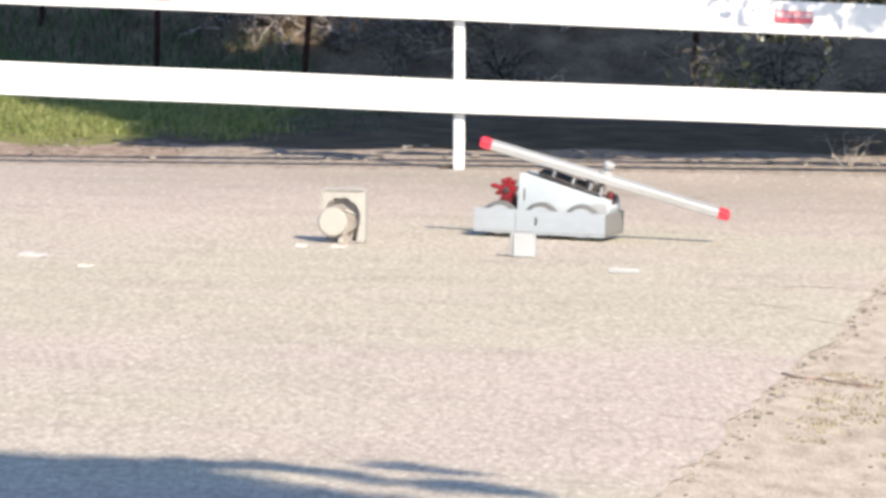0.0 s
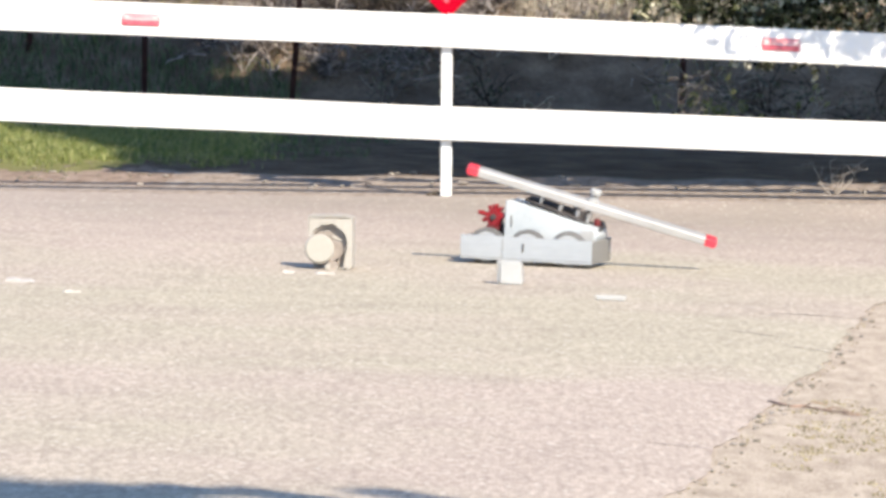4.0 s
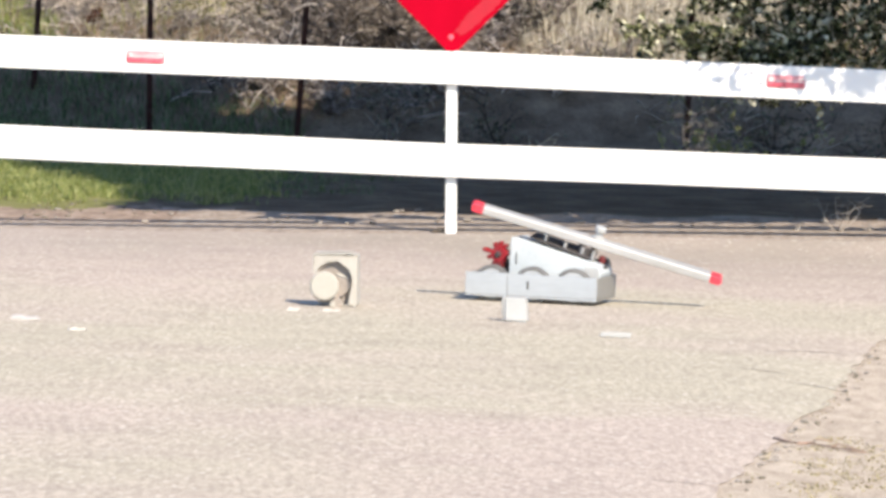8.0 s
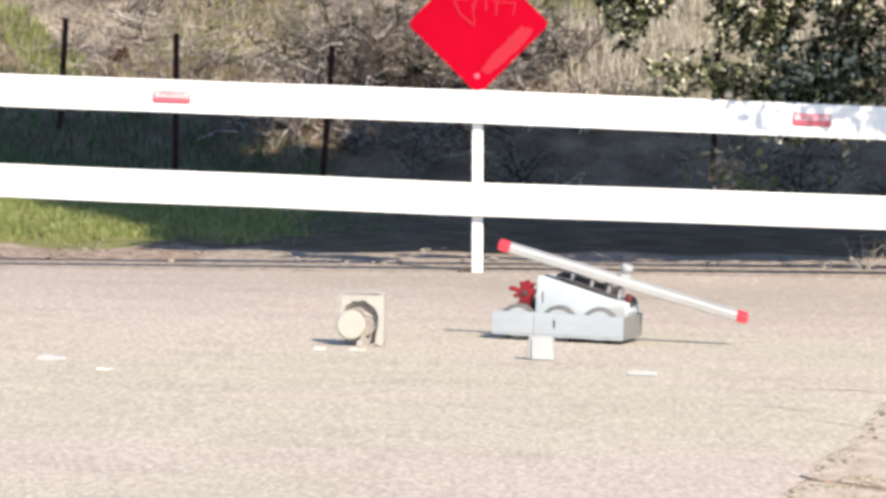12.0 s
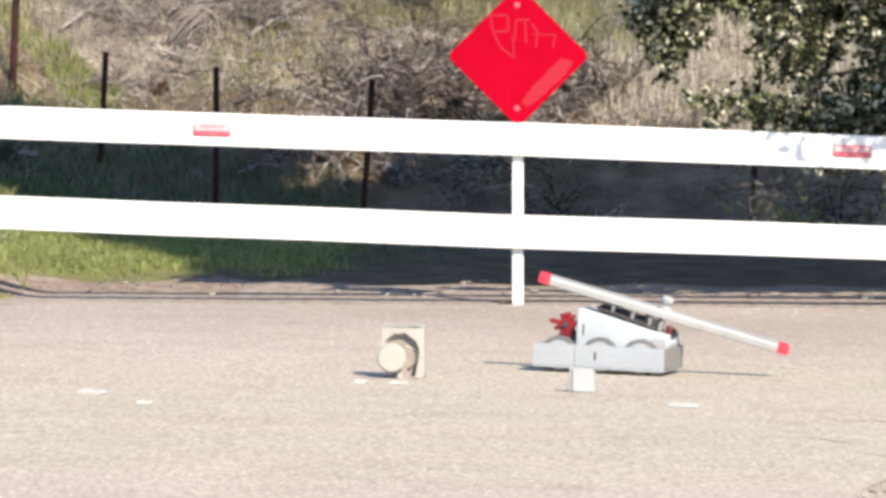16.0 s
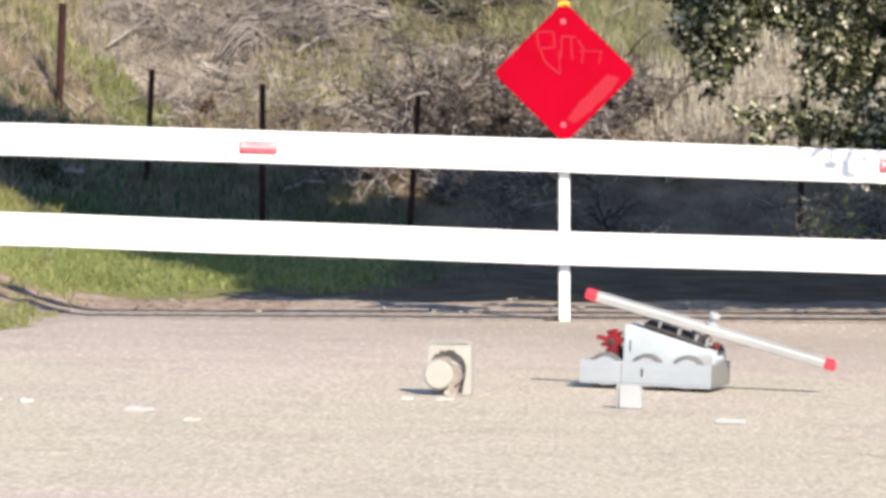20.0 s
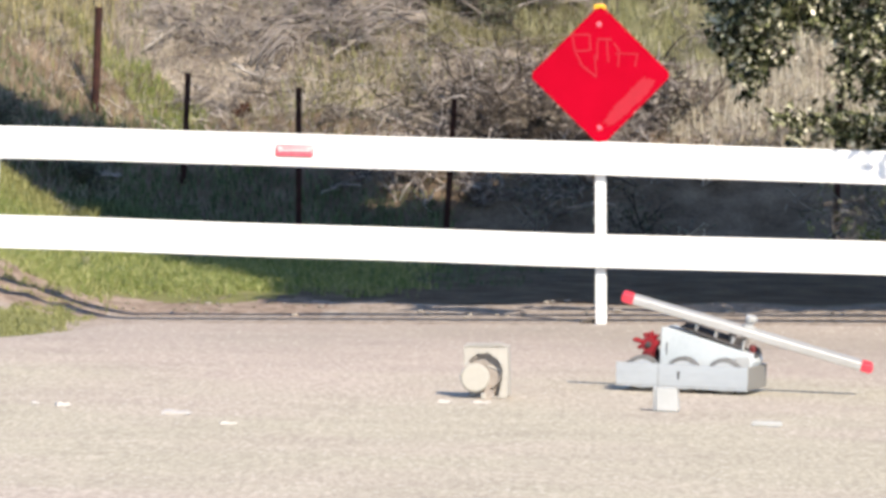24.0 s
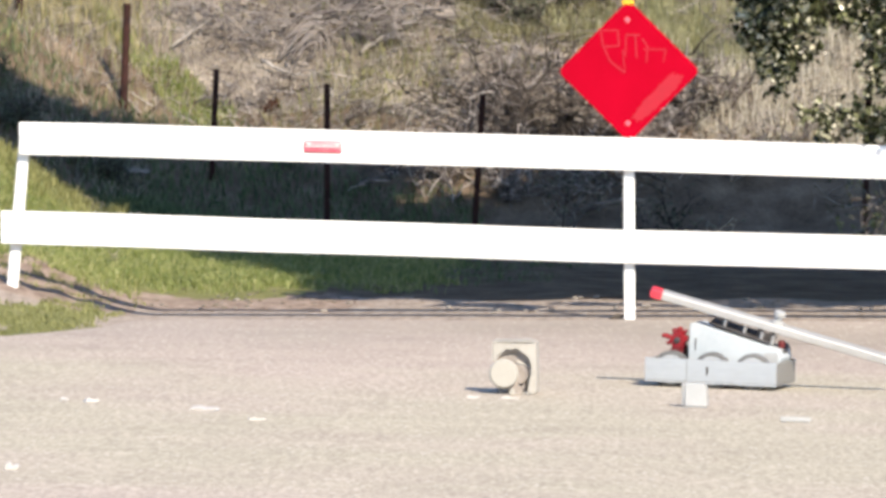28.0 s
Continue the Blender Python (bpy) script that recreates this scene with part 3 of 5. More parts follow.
def build_sign():
    """A red diamond on the middle post."""
    h, r = 0.328, 0.03
    s = thing("road_sign", pose(0.002, -0.006, 1.143), "plain red diamond road-end sign bolted to a post", "sign")
    pts = []
    for k in range(4):
        a = math.pi / 2 * k
        c = (h - r * math.sqrt(2)) 
        for j in range(5):
            b = a - math.pi / 4 + math.pi / 2 * j / 4
            pts.append((c * math.cos(a) + r * math.cos(b), c * math.sin(a) + r * math.sin(b)))
    bm = bm_prism(pts, 0.003, 0.0008)
    plate = part("plate", bm, M_RED, s, "glossy red sheeting")
    for z in (0.235, -0.240):
        part("bolt", bm_lathe([(0.0, 0.006), (0.006, 0.006), (0.008, 0.003), (0.013, 0.002), (0.013, 0.0)], 16, Matrix.Translation((-0.006, -0.0005, z)) @ pose(0, 0, 0, 90)), M_REFL, s, "bolt and washer with worn red paint")
    # faint scuffs: bars where an unreadable scrawl has been rubbed off
    rnd = random.Random(5)
    strokes = ((-0.128, 0.188, -0.050, 0.188), (-0.128, 0.188, -0.118, 0.112), (-0.118, 0.112, -0.045, 0.116), (-0.050, 0.188, -0.045, 0.116), (-0.112, 0.105, -0.085, 0.045),
               (-0.085, 0.045, -0.018, -0.008), (-0.018, -0.008, -0.028, 0.098), (-0.012, 0.168, -0.016, 0.070), (-0.012, 0.168, 0.052, 0.165), (0.030, 0.160, 0.036, 0.060),
               (0.062, 0.150, 0.090, 0.105), (0.068, 0.100, 0.175, 0.098), (0.085, 0.098, 0.080, 0.040), (0.170, 0.098, 0.158, 0.040))
    for x0, z0, x1, z1 in strokes:
        m = Matrix.Translation(((x0 + x1) / 2, -0.0012, (z0 + z1) / 2)) @ pose(0, 0, 0, 0, -math.degrees(math.atan2(z1 - z0, x1 - x0)), 0)
        part("scuff", bm_box((math.hypot(x1 - x0, z1 - z0), 0.0008, 0.006 + rnd.uniform(0, 0.003)), (0, 0, 0), 0.0), M_REDFADE, s).matrix_basis = m
    # one dull worn smear along the lower edge
    n = 60
    out = []
    for k in range(n):
        a, q = 2 * math.pi * k / n, rnd.uniform(0.86, 1.05)
        c, d = math.cos(a), math.sin(a)
        p, v = 0.0 + 0.155 * q * math.copysign(abs(c) ** 0.6, c), 0.046 + 0.034 * q * math.copysign(abs(d) ** 0.6, d) * (1 + 0.3 * c)
        out.append((0.158 + (p - v) * 0.7071, -0.158 + (p + v) * 0.7071))
    part("smear", bm_prism(out, 0.0006, 0.0, Matrix.Translation((0, -0.0008, 0))), M_REDWORN, s, "dull worn streak")


build_sign()


# ================= wire-fence posts behind =================
def build_tpost(x, y, top_z, lean, round_post=False):
    z0 = ground_z(x, y)
    h = top_z - z0
    ob = thing("fence_post", Matrix.Translation((x, y, z0)) @ pose(0, 0, 0, 0, lean, 0),
               "thick rust-brown pipe fence post on the bank" if round_post else "rusty brown steel fence post", "fence post", "wire fence posts")
    if round_post:
        part("pipe", bm_lathe([(0.0, h), (0.021, h), (0.024, h - 0.006), (0.025, -0.3), (0, -0.3)], 14), M_RUST, ob, smooth=False)
    else:
        part("web", bm_box((0.036, 0.005, h + 0.3), (0, 0, h / 2 - 0.15), 0.001), M_RUST, ob)
        part("stem", bm_box((0.006, 0.034, h + 0.3), (0, 0.0196, h / 2 - 0.15), 0.001), M_RUST, ob)
        for k in range(int(h / 0.055)):
            part("stud", bm_box((0.014, 0.012, 0.010), (0, -0.008, h - 0.05 - k * 0.055), 0.002), M_RUST, ob)


for args in ((-1.83, 9.5, 0.965, 0.3), (-0.935, 9.2, 0.900, 4.0), (-2.60, 10.6, 1.045, 3.0), (1.40, 9.0, 0.948, 2.0)):
    build_tpost(*args)
build_tpost(-3.20, 11.3, 1.455, 2.5, True)
build_tpost(-3.92, 11.9, 1.62, 5.0, True)


# ================= the spinning-bar robot =================
def build_robot():
    R = thing("combat_robot", Matrix.Translation((0.055, -5.06, ground_z(0.3, -5.05) + 0.012)) @ pose(0, 0, 0, 0, 1.7, -14),
              "small sheet-metal combat robot with a long steel bar blade", "robot")
    L, W, H, T = 0.515, 0.335, 0.118, 0.004
    tray = part("tray", bm_box((L, W, T), (L / 2, W / 2, 0.034), 0.001), M_ALUDULL, R, "flat base plate")

    def side(name, x0, x1, y):
        out = [(x0, 0.027), (x1, 0.023)]
        out += [(x1, H - 0.004), (x0, H)]
        return part(name, bm_prism(out, T, 0.001, Matrix.Translation((0, y, 0))), M_ALU, R, "bare sheet-metal skirt")

    side("side_panel", 0.0, L, 0.0)
    side("side_panel", 0.0, L, W - T)
    for x in (0.0, L - T):
        part("end_panel", bm_box((T, W - 2 * T, H - 0.03), (x + T / 2, W / 2, H / 2 + 0.0095), 0.001), M_ALUDULL, R, "dull sheet-metal end skirt")
    # slot in the front skirt
    part("latch", bm_box((0.007, 0.004, 0.032), (0.245, -0.0025, H * 0.64), 0.0015), M_DARKMETAL, R, "small dark latch")
    part("seam", bm_box((0.002, 0.002, H - 0.02), (0.165, -0.0012, H / 2), 0.0), M_ALUDULL, R)
    # wheels showing above the skirt
    for y in (0.045, W - 0.045):
        for x in (0.095, 0.255, 0.415):
            m = Matrix.Translation((x, y, 0.074)) @ pose(0, 0, 0, 90)
            wh = part("wheel", bm_lathe([(0.050, -0.018), (0.066, -0.018), (0.072, -0.012), (0.072, 0.012), (0.066, 0.018), (0.050, 0.018)], 36, m), M_TYRE, R, "grey rubber tyre", True)
            part("rim", bm_lathe([(0.0, 0.016), (0.02, 0.020), (0.056, 0.021), (0.056, -0.021), (0.0, -0.018)], 30, m), M_WHEEL, wh, "pale plastic rim")
    # wedge-shaped housing
    prof = [(0.14, 0.026), (0.48, 0.026), (0.51, 0.130), (0.495, 0.158), (0.158, 0.252), (0.148, 0.246)]
    part("housing", bm_prism(prof, 0.19, 0.003, Matrix.Translation((0, 0.105, 0))), M_PANEL, R, "pale blue-white wedge housing")
    part("vent", bm_box((0.005, 0.003, 0.045), (0.172, 0.1035, 0.17), 0.001), M_DARKMETAL, R)
    part("label_plate", bm_box((0.056, 0.004, 0.07), (0.470, 0.103, 0.112), 0.004, None, 2), M_WHITE, R, "white plastic plate")
    # weapon axis leans towards the low end
    A = Matrix.Translation((0.303, 0.20, 0.236)) @ pose(0, 0, 0, 8.0, 17.0, 0)
    part("mount_plate", bm_box((0.25, 0.12, 0.008), (0.035, 0, -0.002), 0.002, A), M_DARKMETAL, R, "dark weapon mount")
    for x in (-0.03, 0.05, 0.12, 0.165):
        part("standoff", bm_lathe([(0, 0.02), (0.008, 0.02), (0.008, -0.012), (0, -0.012)], 12, A @ Matrix.Translation((x, -0.045, 0.008))), M_BOLT, R)
    part("motor", bm_lathe([(0, 0.022), (0.030, 0.022), (0.035, 0.016), (0.035, -0.016), (0, -0.02)], 24, A @ Matrix.Translation((0.125, -0.01, 0.016))), M_DARKMETAL, R, "dark drive motor")
    part("shaft", bm_lathe([(0, 0.09), (0.011, 0.09), (0.012, 0.0), (0, 0.0)], 16, A @ Matrix.Translation((0.155, 0, 0.0))), M_BOLT, R)
    part("belt_cover", bm_box((0.09, 0.09, 0.05), (0.175, 0, -0.045), 0.006, A), M_DARKMETAL, R, "dark frame behind the housing")
    part("end_bracket", bm_prism([(0.455, 0.120), (0.490, 0.110), (0.500, 0.150), (0.488, 0.176), (0.462, 0.178)], 0.035, 0.003, Matrix.Translation((0, 0.285, 0))), M_DARKMETAL, R, "dark bracket behind the housing")
    part("spring", bm_lathe([(0, 0.016), (0.012, 0.014), (0.014, 0.0), (0.012, -0.014), (0, -0.016)], 14, Matrix.Translation((0.488, 0.200, 0.176))), M_DARKRED, R, "dark red spring cap")
    # the bar: flat, tapering a little, red painted ends
    B = A @ Matrix.Translation((0.155, 0, 0.052)) @ pose(0, 0, 0, 0, 0, 13)
    bl = 0.50
    bar = part("bar_blade", bm_prism([(-bl + 0.045, -0.015), (bl - 0.045, -0.015), (bl - 0.045, 0.015), (-bl + 0.045, 0.015)], 0.062, 0.003, B @ Matrix.Translation((0, -0.031, 0))), M_STEEL, R, "long flat steel bar")
    for s in (-1, 1):
        tip = [(s * (bl - 0.045), -0.0155), (s * (bl - 0.008), -0.0155), (s * bl, -0.007), (s * bl, 0.007), (s * (bl - 0.008), 0.0155), (s * (bl - 0.045), 0.0155)]
        part("blade_tip", bm_prism(tip, 0.064, 0.002, B @ Matrix.Translation((0, -0.032, 0))), M_TIP, bar, "red painted end")
    hub = part("hub_cap", bm_lathe([(0, 0.055), (0.019, 0.055), (0.022, 0.050), (0.022, 0.036), (0.015, 0.034), (0.015, 0.016), (0.026, 0.014), (0.026, 0.0), (0, 0)], 24, A @ Matrix.Translation((0.155, 0, 0.063))), M_WHITE, R, "pale hub nut")
    # red finned unit at the tall end
    F = Matrix.Translation((0.10, 0.13, 0.182))
    fan = part("finned_motor", bm_lathe([(0, 0.03), (0.028, 0.03), (0.031, 0.02), (0.031, -0.02), (0, -0.03)], 20, F @ pose(0, 0, 0, 90)), M_REDPLASTIC, R, "red finned motor")
    for k, (deg, long, thick) in enumerate(((20, 0.014, 0.020), (62, 0.024, 0.013), (92, 0.026, 0.013), (122, 0.024, 0.013), (172, 0.042, 0.014), (205, 0.022, 0.016), (262, 0.022, 0.026), (300, 0.012, 0.020))):
        part("fin", bm_box((long, 0.05, thick), (0.024 + long / 2, 0, 0), 0.004, F @ pose(0, 0, 0, 0, -deg + 8, 0)), M_REDPLASTIC, fan)
    part("coil", bm_lathe([(0, 0.024), (0.020, 0.024), (0.024, 0.016), (0.024, -0.016), (0.020, -0.024), (0, -0.024)], 18, Matrix.Translation((0.095, 0.125, 0.138)) @ pose(0, 0, 0, 90)), M_DARKRED, fan, "dark red coil under the motor")
    part("nut", bm_lathe([(0, 0.008), (0.012, 0.006), (0.013, 0)], 12, F @ Matrix.Translation((0, -0.031, 0)) @ pose(0, 0, 0, 90)), M_DARKMETAL, fan)
    part("bracket", bm_prism([(0.07, 0.024), (0.145, 0.024), (0.125, 0.165), (0.10, 0.165)], 0.03, 0.003, Matrix.Translation((0, 0.15, 0))), M_DARKMETAL, R, "dark motor bracket")


build_robot()


# ================= the battered plastic target and its pieces =================
def build_target():
    x, y = -0.440, -5.78
    R = thing("broken_plastic_housing", Matrix.Translation((x, y, ground_z(x, y) + 0.012)) @ pose(0, 0, 0, 0, 0, -4),
              "broken cream plastic box with a round disc hanging out", "plastic debris")
    w, d, h, t = 0.150, 0.13, 0.195, 0.006
    # an open shell lying with its mouth towards the road, corner torn away
    part("back_wall", bm_box((w, t, h), (0.012, d, h / 2), 0.002), M_CREAM, R)
    part("top_wall", bm_prism([(-0.072, h - 0.006), (-0.067, h + 0.004), (0.060, h + 0.006), (0.088, h - 0.002), (0.091, h - 0.008)], d, 0.001), M_CREAM, R, "bent upper wall")
    part("side_wall", bm_prism([(0.086, 0.0), (0.093, 0.012), (0.093, h - 0.004), (0.087, h)], d, 0.001), M_CREAM, R)
    part("side_wall", bm_prism([(-0.072, 0.13), (-0.066, 0.132), (-0.064, h), (-0.070, h)], d, 0.001), M_CREAM, R, "torn side wall")
    part("bottom_wall", bm_box((0.05, d, t), (0.054, d / 2, 0.004), 0.001), M_CREAM, R)
    # front flange with a big round hole, part broken off
    bm = bmesh.new()
    n = 22
    rnd = random.Random(14)
    ins, outs = [], []
    for k in range(n + 1):
        a = math.radians(-12 + 172 * k / n)
        r = 0.070 + (0.005 * rnd.uniform(-1, 1) if k > 8 else 0.0)
        ins.append(bm.verts.new((0.004 + r * math.cos(a), 0, 0.098 + r * math.sin(a))))
        c, s = math.cos(a), math.sin(a)
        q = min((0.084 if c > 0 else 0.076) / max(1e-6, abs(c)), 0.098 / max(1e-6, abs(s)))
        outs.append(bm.verts.new((0.004 + q * c, 0, 0.098 + q * s)))
    for k in range(n):
        bm.faces.new((ins[k], ins[k + 1], outs[k + 1], outs[k]))
    r = bmesh.ops.extrude_face_region(bm, geom=bm.faces[:])
    bmesh.ops.translate(bm, vec=(0, 0.006, 0), verts=[v for v in r["geom"] if isinstance(v, bmesh.types.BMVert)])
    bmesh.ops.recalc_face_normals(bm, faces=bm.faces[:])
    part("flange", bm, M_CREAM, R, "cracked cream flange with a round hole")
    part("flange_foot", bm_prism([(0.058, 0.0), (0.088, 0.0), (0.088, 0.084), (0.074, 0.084), (0.066, 0.05)], 0.006, 0.001), M_CREAM, R)
    part("lining", bm_box((0.128, 0.004, 0.10), (0.008, 0.045, 0.055), 0.001), M_INNER, R, "brown stained lining")
    # dark inside: stained drum
    dm = Matrix.Translation((0.004, 0.008, 0.098)) @ pose(0, 0, 0, -90)
    part("drum", bm_lathe([(0.0, 0.026), (0.065, 0.026), (0.066, 0.004), (0.062, 0.004), (0.061, 0.020), (0, 0.020)], 30, dm), M_INNER, R, "brown stained drum inside")
    part("rib", bm_box((0.085, 0.012, 0.010), (0.020, 0.030, 0.118), 0.003, pose(0, 0, 0, 0, 18, 0)), M_CREAM, R, "bent cream rib across the hole")
    # disc hanging out in front
    dd = Matrix.Translation((-0.027, -0.024, 0.078)) @ pose(0, 0, 0, 86, 0, 4)
    disc = part("disc", bm_lathe([(0, 0.008), (0.048, 0.008), (0.053, 0.004), (0.055, -0.004), (0.051, -0.008), (0.047, -0.004), (0, -0.004)], 36, dd), M_CREAMLID, R, "round cream disc")
    # a small tab under the disc
    part("tab", bm_prism([(-0.010, 0.002), (0.012, 0.002), (0.008, 0.022), (-0.006, 0.024)], 0.005, 0.001, Matrix.Translation((0.004, -0.035, 0))), M_CREAMLID, R, "small cream tab under the disc")
    part("splinter", bm_prism([(-0.035, -0.012), (0.005, -0.012), (0.012, 0.02), (-0.02, 0.045), (-0.028, 0.02)], 0.05, 0.001, Matrix.Translation((0.03, 0.0, 0.0))), M_INNER, R, "dark broken plastic")


build_target()


def build_cup():
    x, y = 0.232, -6.26
    R = thing("plastic_block", Matrix.Translation((x, y, ground_z(x, y) + 0.012)) @ pose(0, 0, 0, 0, 1.7, -8), "white plastic cup-shaped piece lying on the asphalt", "plastic debris")
    # tapered shell, open below, with a thicker rear lip
    bm = bmesh.new()
    lo = [bm.verts.new(p) for p in ((-0.032, -0.032, 0), (0.052, -0.032, 0), (0.052, 0.032, 0), (-0.032, 0.032, 0))]
    hi = [bm.verts.new(p) for p in ((-0.036, -0.024, 0.088), (0.045, -0.024, 0.088), (0.045, 0.024, 0.088), (-0.036, 0.024, 0.088))]
    for i in range(4):
        bm.faces.new((lo[i], lo[(i + 1) % 4], hi[(i + 1) % 4], hi[i]))
    bm.faces.new(hi)
    bm.faces.new(lo[::-1])
    bmesh.ops.bevel(bm, geom=bm.edges[:], offset=0.006, segments=2, affect="EDGES")
    part("shell", bm, M_WHITE, R)
    part("flange", bm_box((0.008, 0.050, 0.088), (-0.037, 0.006, 0.044), 0.002, pose(0, 0, 0, 0, -2.5, 0)), M_WHITE, R, "plain side flange")


build_cup()


def build_pieces():
    rnd = random.Random(8)
    # broken strips and flakes lying about
    spots = [(0.585, -6.95, 0.110, 0.020, 0.026, 0, "strip"), (-1.91, -6.86, 0.055, 0.03, 0.022, 25, "flake"), (-1.493, -7.18, 0.105, 0.035, 0.018, -8, "flake"),
             (-1.28, -7.59, 0.065, 0.03, 0.014, 12, "flake"), (-1.888, -10.16, 0.045, 0.03, 0.030, 0, "flake"), (-0.575, -6.10, 0.050, 0.03, 0.018, 0, "flake"),
             (-0.436, -6.05, 0.075, 0.03, 0.012, 15, "flake"), (-2.02, -6.85, 0.03, 0.02, 0.016, -30, "flake")]
    for x, y, l, w, h, a, kind in spots:
        z = ground_z(x, y) + 0.012
        if kind == "strip":
            ob = part("plastic_strip", bm_box((l, w, h * 0.7), (0, 0, h * 0.35), 0.004, None, 2), M_WHITE)
            tagged(ob, "straight white plastic strip lying on the asphalt", "plastic debris")
        else:
            out = [(-l / 2, 0), (l * 0.2, 0), (l / 2, h * 0.3), (l * 0.35, h * 0.75), (0, h * 0.55), (-l * 0.2, h), (-l * 0.45, h * 0.7)]
            ob = part("plastic_shard", bm_prism([(a, b * 0.75) for a, b in out], w, 0.001, pose(0, 0, 0, rnd.uniform(-8, 8))), M_SHARD)
            tagged(ob, "jagged cream-white plastic shard lying on asphalt", "plastic debris", "plastic shards")
        ob.matrix_basis = Matrix.Translation((x, y, z)) @ pose(0, 0, 0, 0, 1.7, a)


build_pieces()


# ================= oak: crown hanging in from the side, its shade behind the barricade =================
def clump(g, centre, radius, count, flat=0.6):
    p = g.normal(size=(count, 3))
    p /= np.linalg.norm(p, axis=1)[:, None]
    p *= (g.uniform(0.15, 1.0, count) ** 0.5)[:, None] * radius
    p[:, 2] *= flat
    return p + np.array(centre)


def sprigs(g, centre, radius, count, flat=0.9, per=13):
    """Leaves gathered on short twigs, so that the mass is ragged with dark gaps."""
    n = max(3, count // per)
    c = clump(g, centre, radius, n, flat)
    out = c - np.array(centre)
    d = out / (np.linalg.norm(out, axis=1)[:, None] + 1e-6) + g.normal(0, 0.5, (n, 3))
    d /= np.linalg.norm(d, axis=1)[:, None]
    t = g.uniform(-0.5, 0.6, (n, per, 1)) * 0.09
    p = c[:, None, :] + d[:, None, :] * t + g.normal(0, 0.011, (n, per, 3))
    return p.reshape(-1, 3)


VERGE_SHADE = [(2.2, -1.15), (3.16, -1.45), (4.4, -1.75), (5.4, -2.1), (6.0, -2.5), (6.6, -2.85), (7.6, -3.0)]


def build_oak():
    g = np.random.default_rng(11)
    rnd = random.Random(11)
    bx, by = 4.6, 3.2
    R = thing("oak_tree", pose(bx, by, ground_z(bx, by)), "spreading evergreen oak with small dark glossy leaves", "tree")
    inv = Matrix.Translation((-bx, -by, -ground_z(bx, by)))
    trunk = Tubes()
    tp = bent((0, 0, -0.2), (-0.15, -0.05, 1), 2.4, 8, 0.06, 0, rnd)
    trunk.add(tp, 0.24, 0.16, 10)
    trunk.out("trunk", M_BARK, R)
    # leaf clumps: the part seen low behind the rails, then the high canopy that shades the hollow
    seen = []

    def boughs(spots, thick):
        """Sprays of leaves at (x, z, radius), hung in the plane of the crown's edge."""
        for x, z, r in spots:
            seen.append(sprigs(g, (x, 0.72 + rnd.uniform(-0.12, 0.14), z), r, max(20, int(thick * r * r)), 0.95, 9))

    # the tongue of leaves hanging beside the sign
    boughs(((0.596, 1.37, 0.078), (0.583, 1.279, 0.071), (0.687, 1.37, 0.104), (0.687, 1.253, 0.104), (0.687, 1.137, 0.085), (0.706, 1.065, 0.045), (0.79, 1.214, 0.078),
            (0.842, 1.201, 0.058), (0.816, 1.344, 0.104), (0.92, 1.395, 0.078), (1.011, 1.408, 0.078), (0.842, 1.434, 0.091), (1.075, 1.395, 0.078), (0.62, 1.50, 0.12),
            (0.85, 1.58, 0.18), (1.1, 1.6, 0.2)), 36000)
    # the thick upper mass
    boughs(((1.192, 1.369, 0.117), (1.321, 1.356, 0.13), (1.283, 1.279, 0.078), (1.179, 1.305, 0.065), (1.425, 1.343, 0.104), (1.101, 1.344, 0.045), (1.554, 1.369, 0.104),
            (1.58, 1.252, 0.065), (1.736, 1.343, 0.169), (1.736, 1.123, 0.156), (1.4, 1.6, 0.22), (1.8, 1.65, 0.25), (2.1, 1.3, 0.25)), 36000)
    # the looser boughs above the rail
    boughs(((1.166, 1.227, 0.052), (1.218, 1.188, 0.078), (1.153, 1.136, 0.058), (1.322, 1.149, 0.091), (1.425, 1.188, 0.078), (1.412, 1.097, 0.091), (1.283, 1.071, 0.078),
            (1.14, 1.058, 0.052), (1.361, 1.006, 0.078), (1.49, 1.214, 0.065), (1.594, 1.019, 0.065), (1.464, 0.942, 0.078), (1.568, 0.903, 0.078), (1.348, 0.89, 0.091),
            (1.231, 0.89, 0.084), (1.14, 0.942, 0.058), (1.115, 0.877, 0.071), (1.192, 0.825, 0.065), (1.309, 0.812, 0.065), (1.439, 0.825, 0.078), (1.555, 0.812, 0.078),
            (1.672, 0.864, 0.104), (1.736, 0.954, 0.117), (1.5, 0.74, 0.18), (1.75, 0.74, 0.2), (2.05, 0.9, 0.25)), 30000)
    # the thin spray reaching out over the rail
    boughs(((1.05, 0.929, 0.058), (0.998, 0.929, 0.039), (0.946, 0.89, 0.058), (0.881, 0.916, 0.036), (0.842, 0.929, 0.023), (0.81, 0.923, 0.013), (0.946, 0.825, 0.052),
            (1.011, 0.851, 0.039), (0.92, 0.806, 0.032)), 30000)
    seen = np.concatenate(seen) - np.array([bx, by, ground_z(bx, by)])
    leaf_mesh("foliage", seen, 0.038, M_LEAF, R, "small glossy dark green leaves, sun glints put into some colours", 21, 0.25, 0.62)
    shade = []
    def limb(pts, r):
        t = Tubes()
        t.add(pts, r, 0.006, 5)
        t.out("limb", M_BARK, R)

    targets = []
